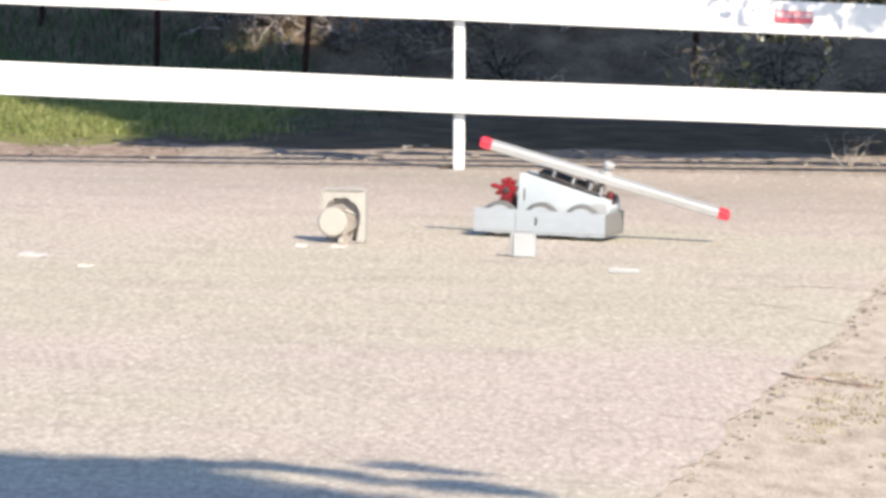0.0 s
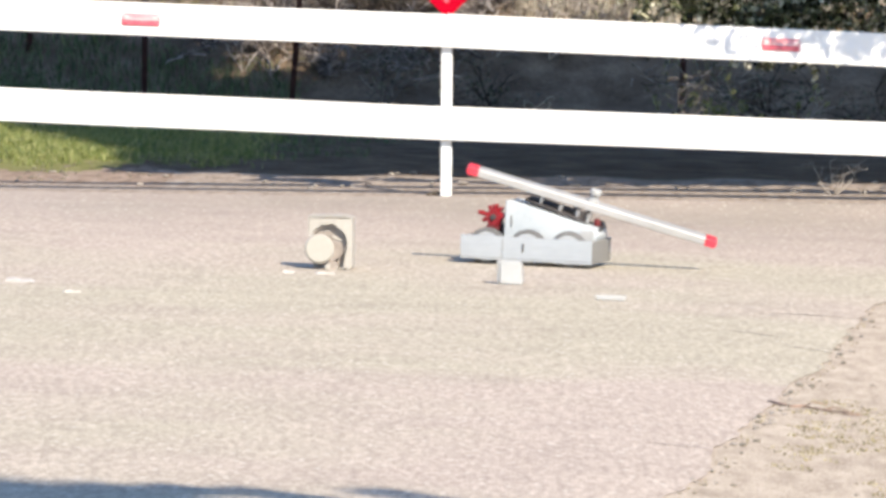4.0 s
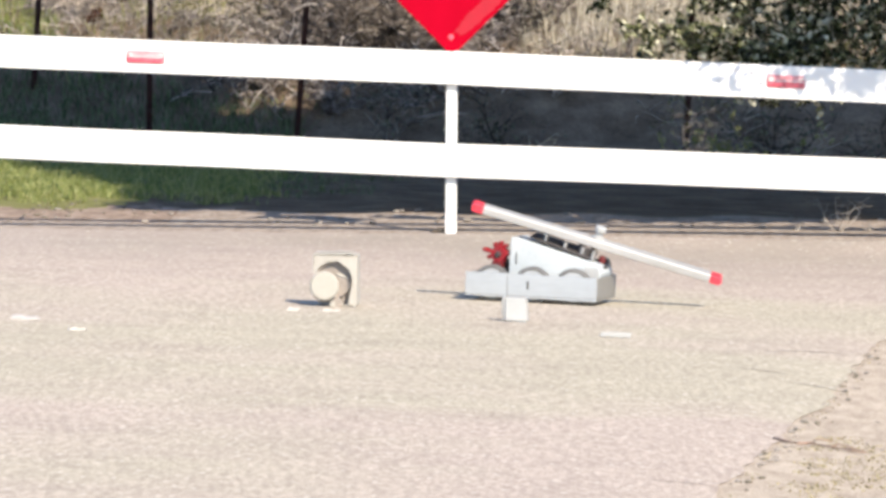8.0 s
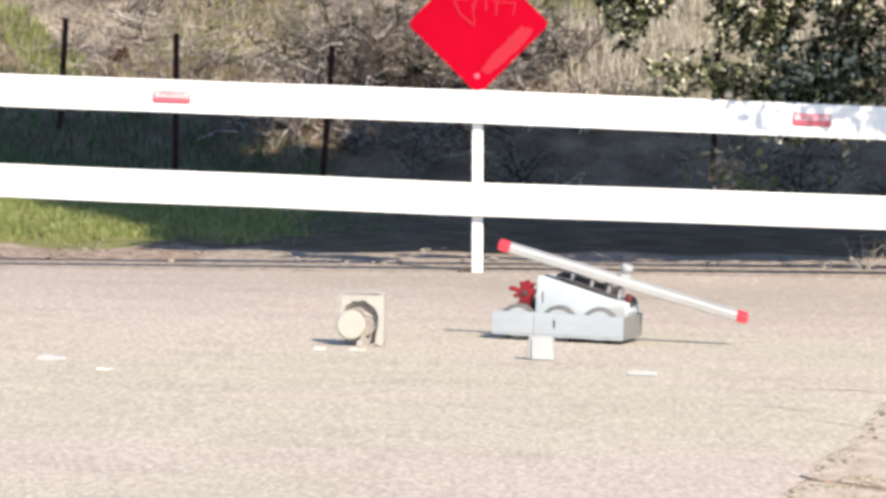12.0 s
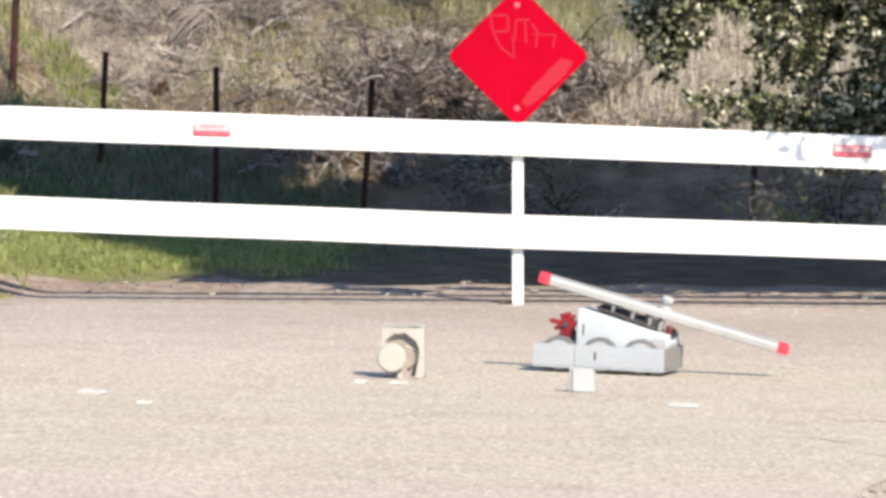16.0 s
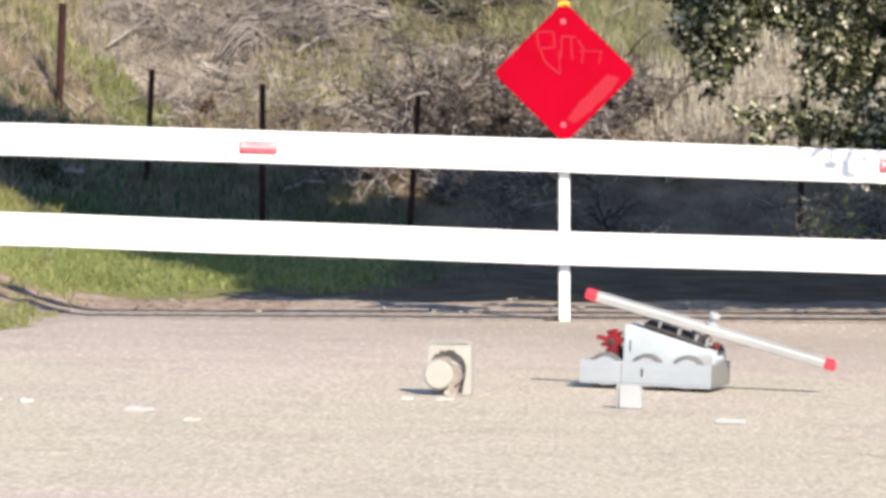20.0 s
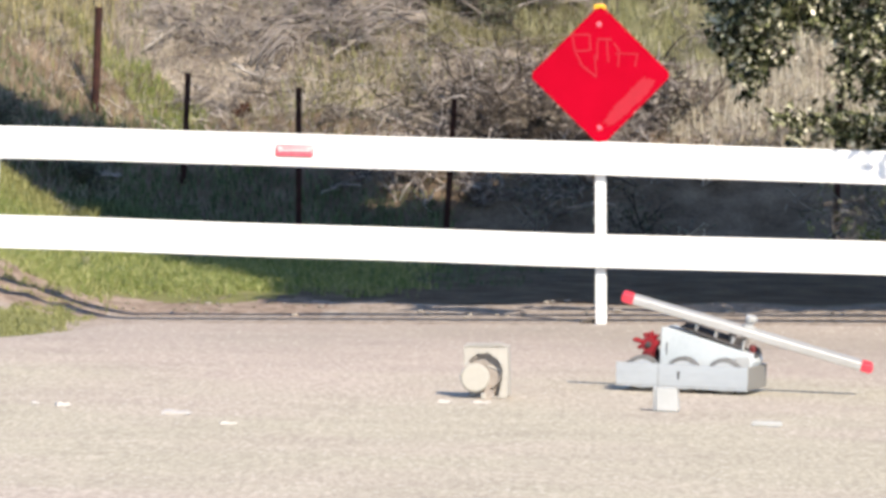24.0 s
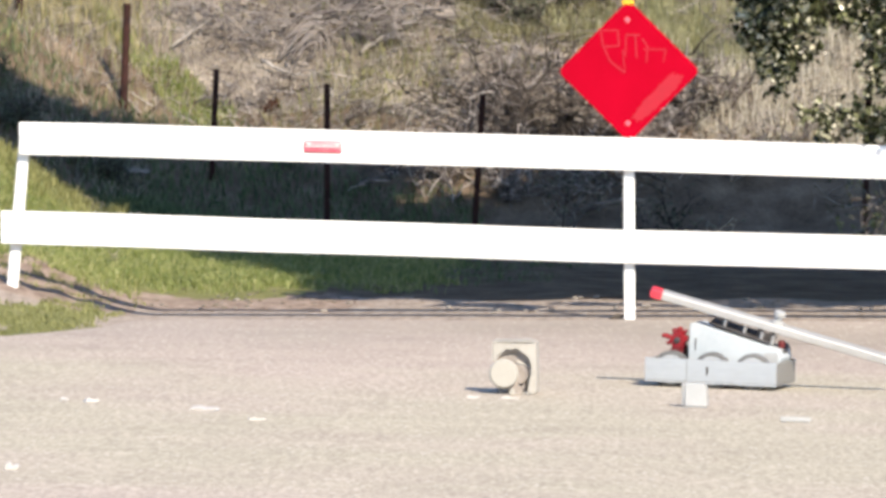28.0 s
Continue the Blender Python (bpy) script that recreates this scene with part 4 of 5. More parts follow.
    for k in range(1750):
        # places on the ground that lie in shade, carried back along the sunlight to the crown's height
        gx, gy = rnd.uniform(-4.4, 3.8), rnd.uniform(1.6, 10.9)
        if k % 4 == 0:
            gx, gy = rnd.uniform(-4.4, -1.7), rnd.uniform(8.8, 10.95)
        elif k % 4 == 1:
            gx, gy = rnd.uniform(-1.3, 2.8), rnd.uniform(2.2, 6.5)
        elif k % 4 == 2:
            gx, gy = rnd.uniform(-0.62, 2.2), rnd.uniform(8.3, 10.4)
        elif k % 8 == 7:
            gx, gy = rnd.uniform(-2.85, -0.9), rnd.uniform(2.4, 8.0)
        elif k % 16 == 11:
            gx, gy = rnd.uniform(-2.0, -0.7), rnd.uniform(8.4, 9.85)
        elif k % 16 == 3:
            gx, gy = rnd.uniform(1.7, 3.6), rnd.uniform(5.0, 10.2)
        if gy < 7.6 and gx < lerp_table(VERGE_SHADE, gy) or gx < -3.2 and gy < 8.9 or -2.3 < gx < -0.55 and gy > 10.15 - 0.8 * (gx + 1.41):
            continue
        if gy < 2.25 and gx < 0.1 or gy > 10.25 and -0.5 < gx < 1.6 or gy > 10.4 and -0.9 < gx < 1.1 or gy > 10.85 - 0.12 * smooth_step(3.3, 3.5, -gx) + 0.15 * (-3.3 < gx < -2.6) or -0.35 < gx < 1.6 and gy < 2.95 - 0.35 * smooth_step(0.2, 0.5, gx):
            continue
        s = rnd.uniform(2.7, 4.4)
        targets.append(Vector((gx + 0.60 * s, gy - 1.15 * s, ground_z(gx, gy) + s)))
    # sprays of leaves whose shadows speckle the upper rail
    spray = []
    for k in range(24):
        gx = 1.16 + 1.66 * k / 23
        s = rnd.uniform(1.05, 1.4)
        q = Vector((gx + 0.60 * s, -1.15 * s, rnd.uniform(0.68, 0.86) + s))
        spray.append(clump(g, q, 0.12, 70 if k > 4 else 22, 0.7))
        if k % 3 == 0:
            b = q - Vector((bx, by, ground_z(bx, by)))
            a = Vector(tp[6])
            limb([a, a.lerp(b, 0.5) + Vector((0, 0, 0.5)), b], 0.03)
    leaf_mesh("foliage", np.concatenate(spray) - np.array([bx, by, ground_z(bx, by)]), 0.05, M_LEAF, R, "", 27, 0.3, 0.62)
    for k, c in enumerate(targets):
        shade.append(clump(g, c, 0.42, 230, 0.6))
        a = Vector(tp[5 + k % 4])
        b = c - Vector((bx, by, ground_z(bx, by)))
        mid = a.lerp(b, 0.5) + Vector((rnd.uniform(-0.2, 0.2), rnd.uniform(-0.2, 0.2), rnd.uniform(0.1, 0.4)))
        if k % 18 == 0:
            limb([a, a.lerp(mid, 0.5), mid, mid.lerp(b, 0.6), b], 0.05)
    for c in ((0.9, 0.8, 1.5), (1.27, 0.8, 1.46), (1.3, 0.8, 1.02), (1.75, 0.8, 1.06)):
        b = Vector(c) - Vector((bx, by, ground_z(bx, by)))
        a = Vector(tp[4])
        mid = a.lerp(b, 0.5) + Vector((0, 0, 0.3))
        limb([a, a.lerp(mid, 0.5), mid, mid.lerp(b, 0.6), b], 0.016)
    edge = [(-1.6, 1.8), (-1.1, 1.4), (-0.6, 1.08), (0.2, 1.08), (0.7, 1.12), (1.4, 1.4), (2.6, 1.6)]
    for k in range(420):
        # the ragged rim of the crown, whose shadow ends on the dirt strip
        gx = rnd.uniform(-1.6, 2.6)
        gy = lerp_table(edge, gx) + rnd.uniform(0.14, 1.25)
        beam = gx + 0.52 * gy
        if noise.noise((gx * 0.9, gy * 5.0, 6.0)) > 0.28 or gy < 1.85 and abs(beam) < 0.5 or gx > -0.4 and gy > 1.55 and not (gx > 0.4 and gy > 2.45):
            continue
        s = rnd.uniform(2.6, 3.1)
        shade.append(clump(g, Vector((gx + 0.60 * s, gy - 1.15 * s, ground_z(gx, gy) + s)), 0.13, 26, 0.6))
    for k in range(70):
        # the denser end of the crown, shading its own lowest boughs
        s = rnd.uniform(0.8, 1.5)
        shade.append(clump(g, Vector((rnd.uniform(1.47, 2.2) + 0.6 * s, 0.7 - 1.15 * s, rnd.uniform(0.74, 1.06) + s)), 0.17, 60, 0.7))
    shade = np.concatenate(shade) - np.array([bx, by, ground_z(bx, by)])
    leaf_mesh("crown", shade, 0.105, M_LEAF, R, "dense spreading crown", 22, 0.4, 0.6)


build_oak()


STREET_SHADE = [(-4.2, -14.0), (-1.6, -14.10), (-1.11, -14.24), (-0.76, -14.42), (-0.55, -14.76), (-0.28, -15.1), (0.1, -15.5), (1.4, -16.8)]


def build_shade_tree():
    """The roadside tree whose shadow lies across the road."""
    g = np.random.default_rng(31)
    rnd = random.Random(31)
    bx, by = 6.4, -23.5
    R = thing("street_tree", pose(bx, by, ground_z(bx, by)), "broad street tree shading the near asphalt", "tree")
    t = Tubes()
    tp = bent((0, 0, -0.2), (-0.1, 0.05, 1), 6.4, 8, 0.05, 0, rnd)
    t.add(tp, 0.26, 0.12, 10)
    t.out("trunk", M_BARK, R)
    pts = []
    for k in range(460):
        gx = rnd.uniform(-4.2, 1.4)
        edge = lerp_table(STREET_SHADE, gx) - 0.26
        gy = edge - 4.2 * rnd.uniform(0.0, 1.0) ** 2
        s = rnd.uniform(6.2, 8.2)
        c = Vector((gx + 0.60 * s - bx, gy - 1.15 * s - by, s))
        pts.append(clump(g, c, 0.36, 210, 0.6))
        if k % 15 == 0:
            a = Vector(tp[4 + k % 4])
            t = Tubes()
            t.add([a, a.lerp(c, 0.4) + Vector((0, 0, 0.3)), c], 0.05, 0.008, 5)
            t.out("limb", M_BARK, R)
    # outermost twigs, whose shadows streak the asphalt
    for x0, y0, x1, y1 in ((-0.60, -14.22, -0.39, -14.41), (-0.36, -14.47, -0.10, -14.70), (-0.29, -14.11, -0.10, -14.31), (-0.85, -14.2, -0.62, -14.27), (-0.15, -14.5, 0.05, -14.75)):
        for k in range(9):
            gx, gy, s = x0 + (x1 - x0) * k / 8, y0 + (y1 - y0) * k / 8, 6.0
            pts.append(clump(g, Vector((gx + 0.60 * s - bx, gy - 1.15 * s - by, s)), 0.09, 7, 0.5))
    leaf_mesh("crown", np.concatenate(pts), 0.10, M_LEAF, R, "dense leafy crown", 32, 0.4, 0.6)


build_shade_tree()


# ================= brush on the hillside =================
def shrub_tubes(tubes, rnd, base, height, stems, spread, r, depth=2, wander=0.22, droop=0.02):
    for k in range(stems):
        a = rnd.uniform(0, 2 * math.pi)
        d = Vector((math.cos(a) * spread, math.sin(a) * spread, 1.0))
        path = bent(base, d, height * rnd.uniform(0.6, 1.1), 6, wander, droop, rnd)
        tubes.add(path, r, r * 0.4, 4)
        if depth:
            for p in path[2:]:
                for q in range(2):
                    dd = Vector((rnd.gauss(0, 1), rnd.gauss(0, 1), rnd.uniform(-0.2, 0.9)))
                    sub = bent(p, dd, height * rnd.uniform(0.2, 0.5), 4, wander, droop, rnd)
                    tubes.add(sub, r * 0.55, r * 0.2, 3)
                    if depth > 1:
                        for s in sub[1:]:
                            d3 = Vector((rnd.gauss(0, 1), rnd.gauss(0, 1), rnd.uniform(-0.3, 0.8)))
                            tubes.add(bent(s, d3, height * rnd.uniform(0.1, 0.25), 3, wander, droop, rnd), r * 0.3, r * 0.12, 3)


def clearing(x, y):
    """The open patch of bank with little brush on it."""
    return ((x + 1.52) / 0.52) ** 2 + ((y - 11.62) / 0.42) ** 2 < 1.0


def build_shrub(x, y, height, stems, spread, r, mat, label, seed, leaves=0, wander=0.22, droop=0.02, depth=2):
    rnd = random.Random(seed)
    z = ground_z(x, y)
    R = thing("shrub", pose(x, y, z), label, "shrub", "brush on the bank")
    t = Tubes()
    shrub_tubes(t, rnd, Vector((0, 0, -0.03)), height, stems, spread, r, depth, wander, droop)
    t.out("brushwood", mat, R)
    if leaves:
        g = np.random.default_rng(seed)
        c = np.array([list(v) for v in t.v])[g.integers(0, len(t.v), leaves)] + g.normal(0, 0.03, (leaves, 3))
        leaf_mesh("foliage", c, 0.035, M_BUSH, R, "sparse dull green leaves", seed, 0.3, 0.5)


rs = random.Random(77)
# bleached brush in the gap of sunlight
for k, (x, y) in enumerate(((-1.25, 10.12), (-1.05, 10.15), (-1.45, 10.4), (-0.85, 10.2), (-1.12, 10.4), (-0.95, 10.42), (-1.3, 10.5), (-0.75, 10.05))):
    build_shrub(x, y, 0.34, 9, 1.3, 0.009, M_TWIG, "bleached dead brush in a gap of sunlight", 180 + k, 0, 0.28, 0.04, 1)
# grey dead brush across the bank
for k in range(34):
    x = rs.uniform(-2.7, 1.2)
    y = foot(x) + rs.uniform(0.7, 3.2)
    if clearing(x, y):
        x -= 1.1
    build_shrub(x, y, rs.uniform(0.30, 0.60), rs.randint(4, 7), rs.uniform(0.8, 1.8), 0.006, M_TWIG, "tangled grey leafless brush on the bank", 200 + k, 0, 0.25, 0.05)
# darker brush just behind the upper rail, either side of the sign
for k in range(16):
    x = rs.uniform(-1.3, 0.32)
    y = foot(x) + rs.uniform(0.2, 1.0)
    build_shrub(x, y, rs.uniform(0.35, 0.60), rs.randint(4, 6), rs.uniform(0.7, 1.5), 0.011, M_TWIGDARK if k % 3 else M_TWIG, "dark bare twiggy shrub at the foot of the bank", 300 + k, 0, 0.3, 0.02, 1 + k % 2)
for k, (x, y, h, m, n) in enumerate(((0.42, 11.0, 0.5, M_TWIG, 0), (0.36, 10.9, 0.42, M_TWIGDARK, 100), (0.26, 11.1, 0.5, M_TWIGDARK, 160), (-0.45, 10.9, 0.5, M_TWIGDARK, 0), (-0.62, 10.8, 0.42, M_TWIGDARK, 0))):
    build_shrub(x, y, h, 6, 0.95, 0.016, m, "thick-stemmed bare shrub behind the sign", 340 + k, n, 0.2, 0.0, 1)
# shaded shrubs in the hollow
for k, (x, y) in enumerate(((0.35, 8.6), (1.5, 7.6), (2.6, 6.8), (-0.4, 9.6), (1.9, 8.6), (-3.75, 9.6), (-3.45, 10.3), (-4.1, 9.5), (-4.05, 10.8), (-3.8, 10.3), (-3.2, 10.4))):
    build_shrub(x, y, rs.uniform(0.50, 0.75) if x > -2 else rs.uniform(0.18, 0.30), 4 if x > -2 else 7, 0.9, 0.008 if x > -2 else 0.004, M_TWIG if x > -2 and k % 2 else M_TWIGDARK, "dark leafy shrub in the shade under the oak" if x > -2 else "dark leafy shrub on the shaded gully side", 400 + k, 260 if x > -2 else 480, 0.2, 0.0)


for k in range(6):
    x = rs.uniform(-0.9, -0.32)
    build_shrub(x, rs.uniform(11.2, 11.75), rs.uniform(0.26, 0.40), 6, 0.7, 0.008, M_TWIGDARK if k % 3 == 1 else M_TWIG, "dense bare brush on the bank behind the sign", 480 + k, 0, 0.22, 0.0, 1)
for k in range(9):
    x = rs.uniform(-1.15, 0.75)
    build_shrub(x, foot(x) + rs.uniform(0.15, 0.55), rs.uniform(0.34, 0.52), 5, 1.0, 0.009, M_TWIG, "bleached bare shrub at the foot of the bank", 460 + k, 0, 0.26, 0.0, 1)
for k, (x, y, h) in enumerate(((-0.72, 12.35, 0.34), (-0.45, 12.45, 0.40), (-0.62, 12.15, 0.26), (-1.05, 12.5, 0.30))):
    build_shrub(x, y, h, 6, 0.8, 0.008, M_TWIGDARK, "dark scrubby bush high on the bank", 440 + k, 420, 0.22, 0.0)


def build_forks():
    """A few stout bare stems forking up beside the sign."""
    rnd = random.Random(63)
    for x, y, lean, mat in ((0.46, 11.0, -0.55, M_TWIG), (0.52, 11.05, 0.5, M_TWIG), (0.58, 10.95, 0.75, M_TWIGDARK), (0.40, 10.95, 0.2, M_TWIGDARK), (-0.50, 10.9, 0.5, M_TWIGDARK), (-0.58, 10.95, -0.6, M_TWIGDARK), (-0.75, 10.9, 0.3, M_TWIGDARK)):
        R = thing("bare_sapling", pose(x, y, ground_z(x, y)), "stout bare forking stem on the bank behind the sign", "shrub", "brush on the bank")
        main = bent((0, 0, -0.03), (lean, -0.2, 1), rnd.uniform(0.30, 0.42), 6, 0.12, 0.0, rnd)
        t = Tubes()
        t.add(main, 0.013, 0.005, 5)
        t.out("stem", mat, R)
        for p in main[2:6]:
            t = Tubes()
            t.add(bent(p, (rnd.gauss(lean, 0.6), rnd.gauss(-0.2, 0.3), 0.8), rnd.uniform(0.12, 0.24), 5, 0.2, 0.0, rnd), 0.007, 0.0025, 4)
            t.out("branch", mat, R)


build_forks()


def build_tangle():
    """Long arching fallen branches lying on the bank."""
    rnd = random.Random(55)
    for k in range(17):
        x = rnd.uniform(-2.5, -0.5)
        y = foot(x) + rnd.uniform(1.3, 2.9)
        if clearing(x, y):
            y += 0.75
        z = ground_z(x, y)
        pile = thing("branch_pile", Matrix.Translation((x, y, z)), "grey arching dead branches lying on the bank", "branches", "fallen branches")
        for q in range(9):
            t = Tubes()
            L = rnd.uniform(0.5, 1.3)
            a = rnd.uniform(-0.5, 0.5) + (math.pi if rnd.random() < 0.5 else 0)
            pts, rise = [], rnd.uniform(0.08, 0.32)
            ox, oy = rnd.uniform(-0.3, 0.3), rnd.uniform(-0.2, 0.2)
            for i in range(10):
                s = i / 9
                px, py = ox + L * s * math.cos(a), oy + 0.35 * L * s * math.sin(a)
                pts.append(Vector((px, py, ground_z(x + px, y + py) - z + 0.01 + rise * math.sin(math.pi * s) + rnd.gauss(0, 0.006))))
            t.add(pts, rnd.uniform(0.003, 0.008), 0.0015, 4)
            t.out("branch", M_TWIG, pile)


build_tangle()


def build_arches():
    """A bundle of bleached branches bent over in nested arcs."""
    rnd = random.Random(58)
    x, y = -2.14, 12.0
    z = ground_z(x, y)
    R = thing("branch_arch", Matrix.Translation((x, y, z)), "bundle of pale branches bent over in arcs", "branches", "fallen branches")
    for k in range(13):
        w, h = 0.05 + 0.0105 * k + rnd.uniform(-0.03, 0.03), 0.17 + 0.014 * k + rnd.uniform(-0.03, 0.03)
        pts = []
        for i in range(13):
            a = math.pi * (0.06 + 0.88 * i / 12)
            pts.append(Vector((-w * math.cos(a) * (1.1 if a > math.pi / 2 else 0.8) + 0.12 * math.sin(a) + rnd.gauss(0, 0.006), 0.02 * k - 0.1 + rnd.gauss(0, 0.004), h * math.sin(a) + rnd.gauss(0, 0.004) - 0.02)))
        t = Tubes()
        t.add(pts, 0.010 if k == 9 else rnd.uniform(0.004, 0.007), 0.003, 5)
        t.out("branch", M_BLEACHED if k == 9 else M_TWIGDARK if k % 4 == 0 else M_TWIG, R)


def build_fallen(points, r, mat, seed):
    """One long fallen branch lying over the bank, with a few side twigs."""
    rnd = random.Random(seed)
    x0, y0, lift = points[0]
    z0 = ground_z(x0, y0)
    R = thing("fallen_branch", Matrix.Translation((x0, y0, z0)), "long bleached branch lying across the bank" if mat is M_BLEACHED else "long grey dead branch lying across the bank", "branches", "fallen branches")
    pts = []
    for (xa, ya, la), (xb, yb, lb) in zip(points, points[1:]):
        for k in range(5):
            q = k / 5
            x, y = xa + (xb - xa) * q, ya + (yb - ya) * q
            pts.append(Vector((x - x0, y - y0, ground_z(x, y) - z0 + la + (lb - la) * q + rnd.gauss(0, 0.008))))
    t = Tubes()
    t.add(pts, r, r * 0.35, 6)
    t.out("stem", mat, R)
    for p in pts[2::3]:
        t = Tubes()
        t.add(bent(p, (rnd.gauss(0, 1), rnd.gauss(-0.4, 0.5), rnd.uniform(0.0, 0.8)), rnd.uniform(0.12, 0.32), 5, 0.2, 0.02, rnd), r * 0.45, 0.0015, 4)
        t.out("twig", mat, R)


build_fallen(((-2.20, 12.50, 0.05), (-1.75, 12.46, 0.07), (-1.35, 12.36, 0.06), (-1.0, 12.06, 0.05)), 0.014, M_TWIGDARK, 1)
build_fallen(((-2.05, 12.42, 0.06), (-1.6, 12.38, 0.10), (-1.1, 12.30, 0.05)), 0.011, M_BLEACHED, 2)
build_fallen(((-1.72, 11.92, 0.04), (-1.49, 12.10, 0.06), (-1.25, 12.28, 0.08)), 0.012, M_BLEACHED, 3)
build_fallen(((-2.36, 12.0, 0.06), (-2.15, 11.84, 0.05), (-1.95, 11.75, 0.03)), 0.012, M_BLEACHED, 4)
build_fallen(((-2.30, 11.82, 0.03), (-2.0, 11.66, 0.05), (-1.85, 11.55, 0.02)), 0.010, M_TWIGDARK, 5)
build_fallen(((-1.98, 11.46, 0.03), (-1.86, 11.50, 0.04), (-1.76, 11.44, 0.02)), 0.013, M_BLEACHED, 6)
build_fallen(((-1.22, 12.0, 0.03), (-1.12, 11.86, 0.05), (-1.02, 11.78, 0.03)), 0.011, M_TWIGDARK, 7)
build_fallen(((-1.7, 12.3, 0.08), (-1.3, 12.2, 0.10), (-0.95, 12.22, 0.05)), 0.009, M_TWIG, 8)
build_fallen(((-2.0, 12.25, 0.05), (-1.75, 12.22, 0.06), (-1.5, 12.16, 0.04)), 0.012, M_TWIGDARK, 9)
build_fallen(((-2.95, 12.1, 0.05), (-2.8, 12.3, 0.10), (-2.62, 12.5, 0.12)), 0.010, M_BLEACHED, 10)


build_arches()


# ================= grass and litter =================
def build_litter():
    """Fallen sticks strewn over the bank."""
    rnd = random.Random(91)
    t = Tubes()
    for k in range(5200):
        x = rnd.uniform(-4.6, 2.4)
        y = foot(x) + rnd.uniform(0.5, 3.6)
        if x < -2.75 and k % 4 or clearing(x, y) and k % 5:
            continue
        z = ground_z(x, y)
        a, l = rnd.uniform(0, math.pi), rnd.uniform(0.06, 0.34)
        d = Vector((math.cos(a), 0.6 * math.sin(a), rnd.uniform(-0.1, 0.55)))
        p = Vector((x, y, z + rnd.uniform(0.0, 0.05)))
        q = p + d * l
        q.z = max(q.z, ground_z(q.x, q.y))
        t.add([p, p.lerp(q, 0.5) + Vector((0, 0, rnd.uniform(0, 0.03))), q], rnd.uniform(0.002, 0.005), 0.0015, 3)
    ob = t.out("twig_litter", M_TWIG)
    tagged(ob, "grey fallen sticks strewn over the dry bank", "sticks", kind="stuff")


build_litter()

def scatter(n, x0, x1, y0, y1, keep, seed):
    g = random.Random(seed)
    out = []
    while n > 0:
        n -= 1
        x, y = g.uniform(x0, x1), g.uniform(y0, y1)
        if keep(x, y):
            out.append((x, y, ground_z(x, y) - 0.005))
    return out


def patch(x, y, s=1.0, k=0.0):
    return noise.noise((x * s, y * s, k))


verge = scatter(42000, -4.2, -1.2, 0.6, 5.6, lambda x, y: x < -1.75 + 0.18 * patch(x, y, 2.2) - 0.10 * max(0, 2.2 - y) and y > (2.35 - 1.2 * smooth_step(2.2, 2.65, -x) + 0.3 * smooth_step(-1.95, -1.7, x)) + 0.45 * patch(x, y, 1.7, 3) + 0.6 * patch(x, y, 9, 5) + 0.5 * patch(x, y, 26, 5) and not (x < -2.75 and 8 < y), 1)
tagged(blade_mesh("verge_grass", verge, 0.055, 0.0028, M_GRASS, None, "", 1, 0.6), "fresh green grass on the verge", "grass", kind="stuff")
lush = scatter(11000, -1.95, -0.35, 2.1, 6.2, lambda x, y: y > 2.55 + 0.3 * patch(x, y, 2.4, 9) + 0.3 * patch(x, y, 11, 2) - 0.15 * smooth_step(-1.5, -1.1, x) and patch(x, y, 3.0, 12) > -0.5 + 1.1 * smooth_step(-1.35, -0.5, x), 41)
tagged(blade_mesh("verge_grass", lush, 0.055, 0.0032, M_GRASS, None, "", 41, 0.6), "green grass running on into the tree's shade", "grass", kind="stuff")
near = scatter(34000, -5.0, -2.25, -2.6, 1.2, lambda x, y: x < -2.33 - 0.22 * (y + 1.5) * (y < -1.3) + 0.1 * patch(x, y, 3) and patch(x, y, 1.6, 8) > -0.3 and patch(x, y, 11, 4) > -0.05 + 0.25 * smooth_step(-0.5, 0.6, y) - 0.25 * smooth_step(2.5, 2.75, -x) and not on_road(x, y), 2)
tagged(blade_mesh("verge_grass", near, 0.034, 0.003, M_SAGE, None, "", 2, 0.7), "short patchy green grass beside the road", "grass", kind="stuff")
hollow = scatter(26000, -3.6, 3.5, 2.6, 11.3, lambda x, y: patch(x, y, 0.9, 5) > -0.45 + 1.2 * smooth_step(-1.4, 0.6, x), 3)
tagged(blade_mesh("shade_grass", hollow, 0.045, 0.003, M_SHADEGRASS, None, "", 3), "grass behind the barricade, shade put into its dark colour", "grass", kind="stuff")
mound = scatter(8000, -5.0, -2.7, 5.0, 9.5, lambda x, y: x < -2.95, 4)
tagged(blade_mesh("mound_grass", mound, 0.09, 0.004, M_SAGE, None, "", 4), "yellow-green grass on the steep mound", "grass", kind="stuff")
straw = scatter(34000, -5.2, 2.6, 9.8, 14.5, lambda x, y: (y > foot(x) + 0.5 or x < -3.0 and y > 10.0) and patch(x, y, 1.1, 2) > -0.45 + 0.6 * (-1.1 < x < 0.35 and y < foot(x) + 1.5), 5)
tagged(blade_mesh("dry_grass", straw, 0.12, 0.003, M_STRAW, None, "", 5, 0.6), "dry tan grass and litter on the bank", "grass", kind="stuff")
spot = scatter(4800, -3.45, -2.5, 11.1, 12.5, lambda x, y: abs(x + 3.08 + 0.78 * (y - 11.9)) < 0.17 + 0.10 * patch(x, y, 4) - 0.10 * smooth_step(11.8, 12.4, y) + 0.1 * smooth_step(11.8, 11.3, y), 16)
tagged(blade_mesh("bank_grass", spot, 0.10, 0.004, M_GRASS, None, "", 16, 0.4), "bright green grass patch by the pipe post", "grass", kind="stuff")
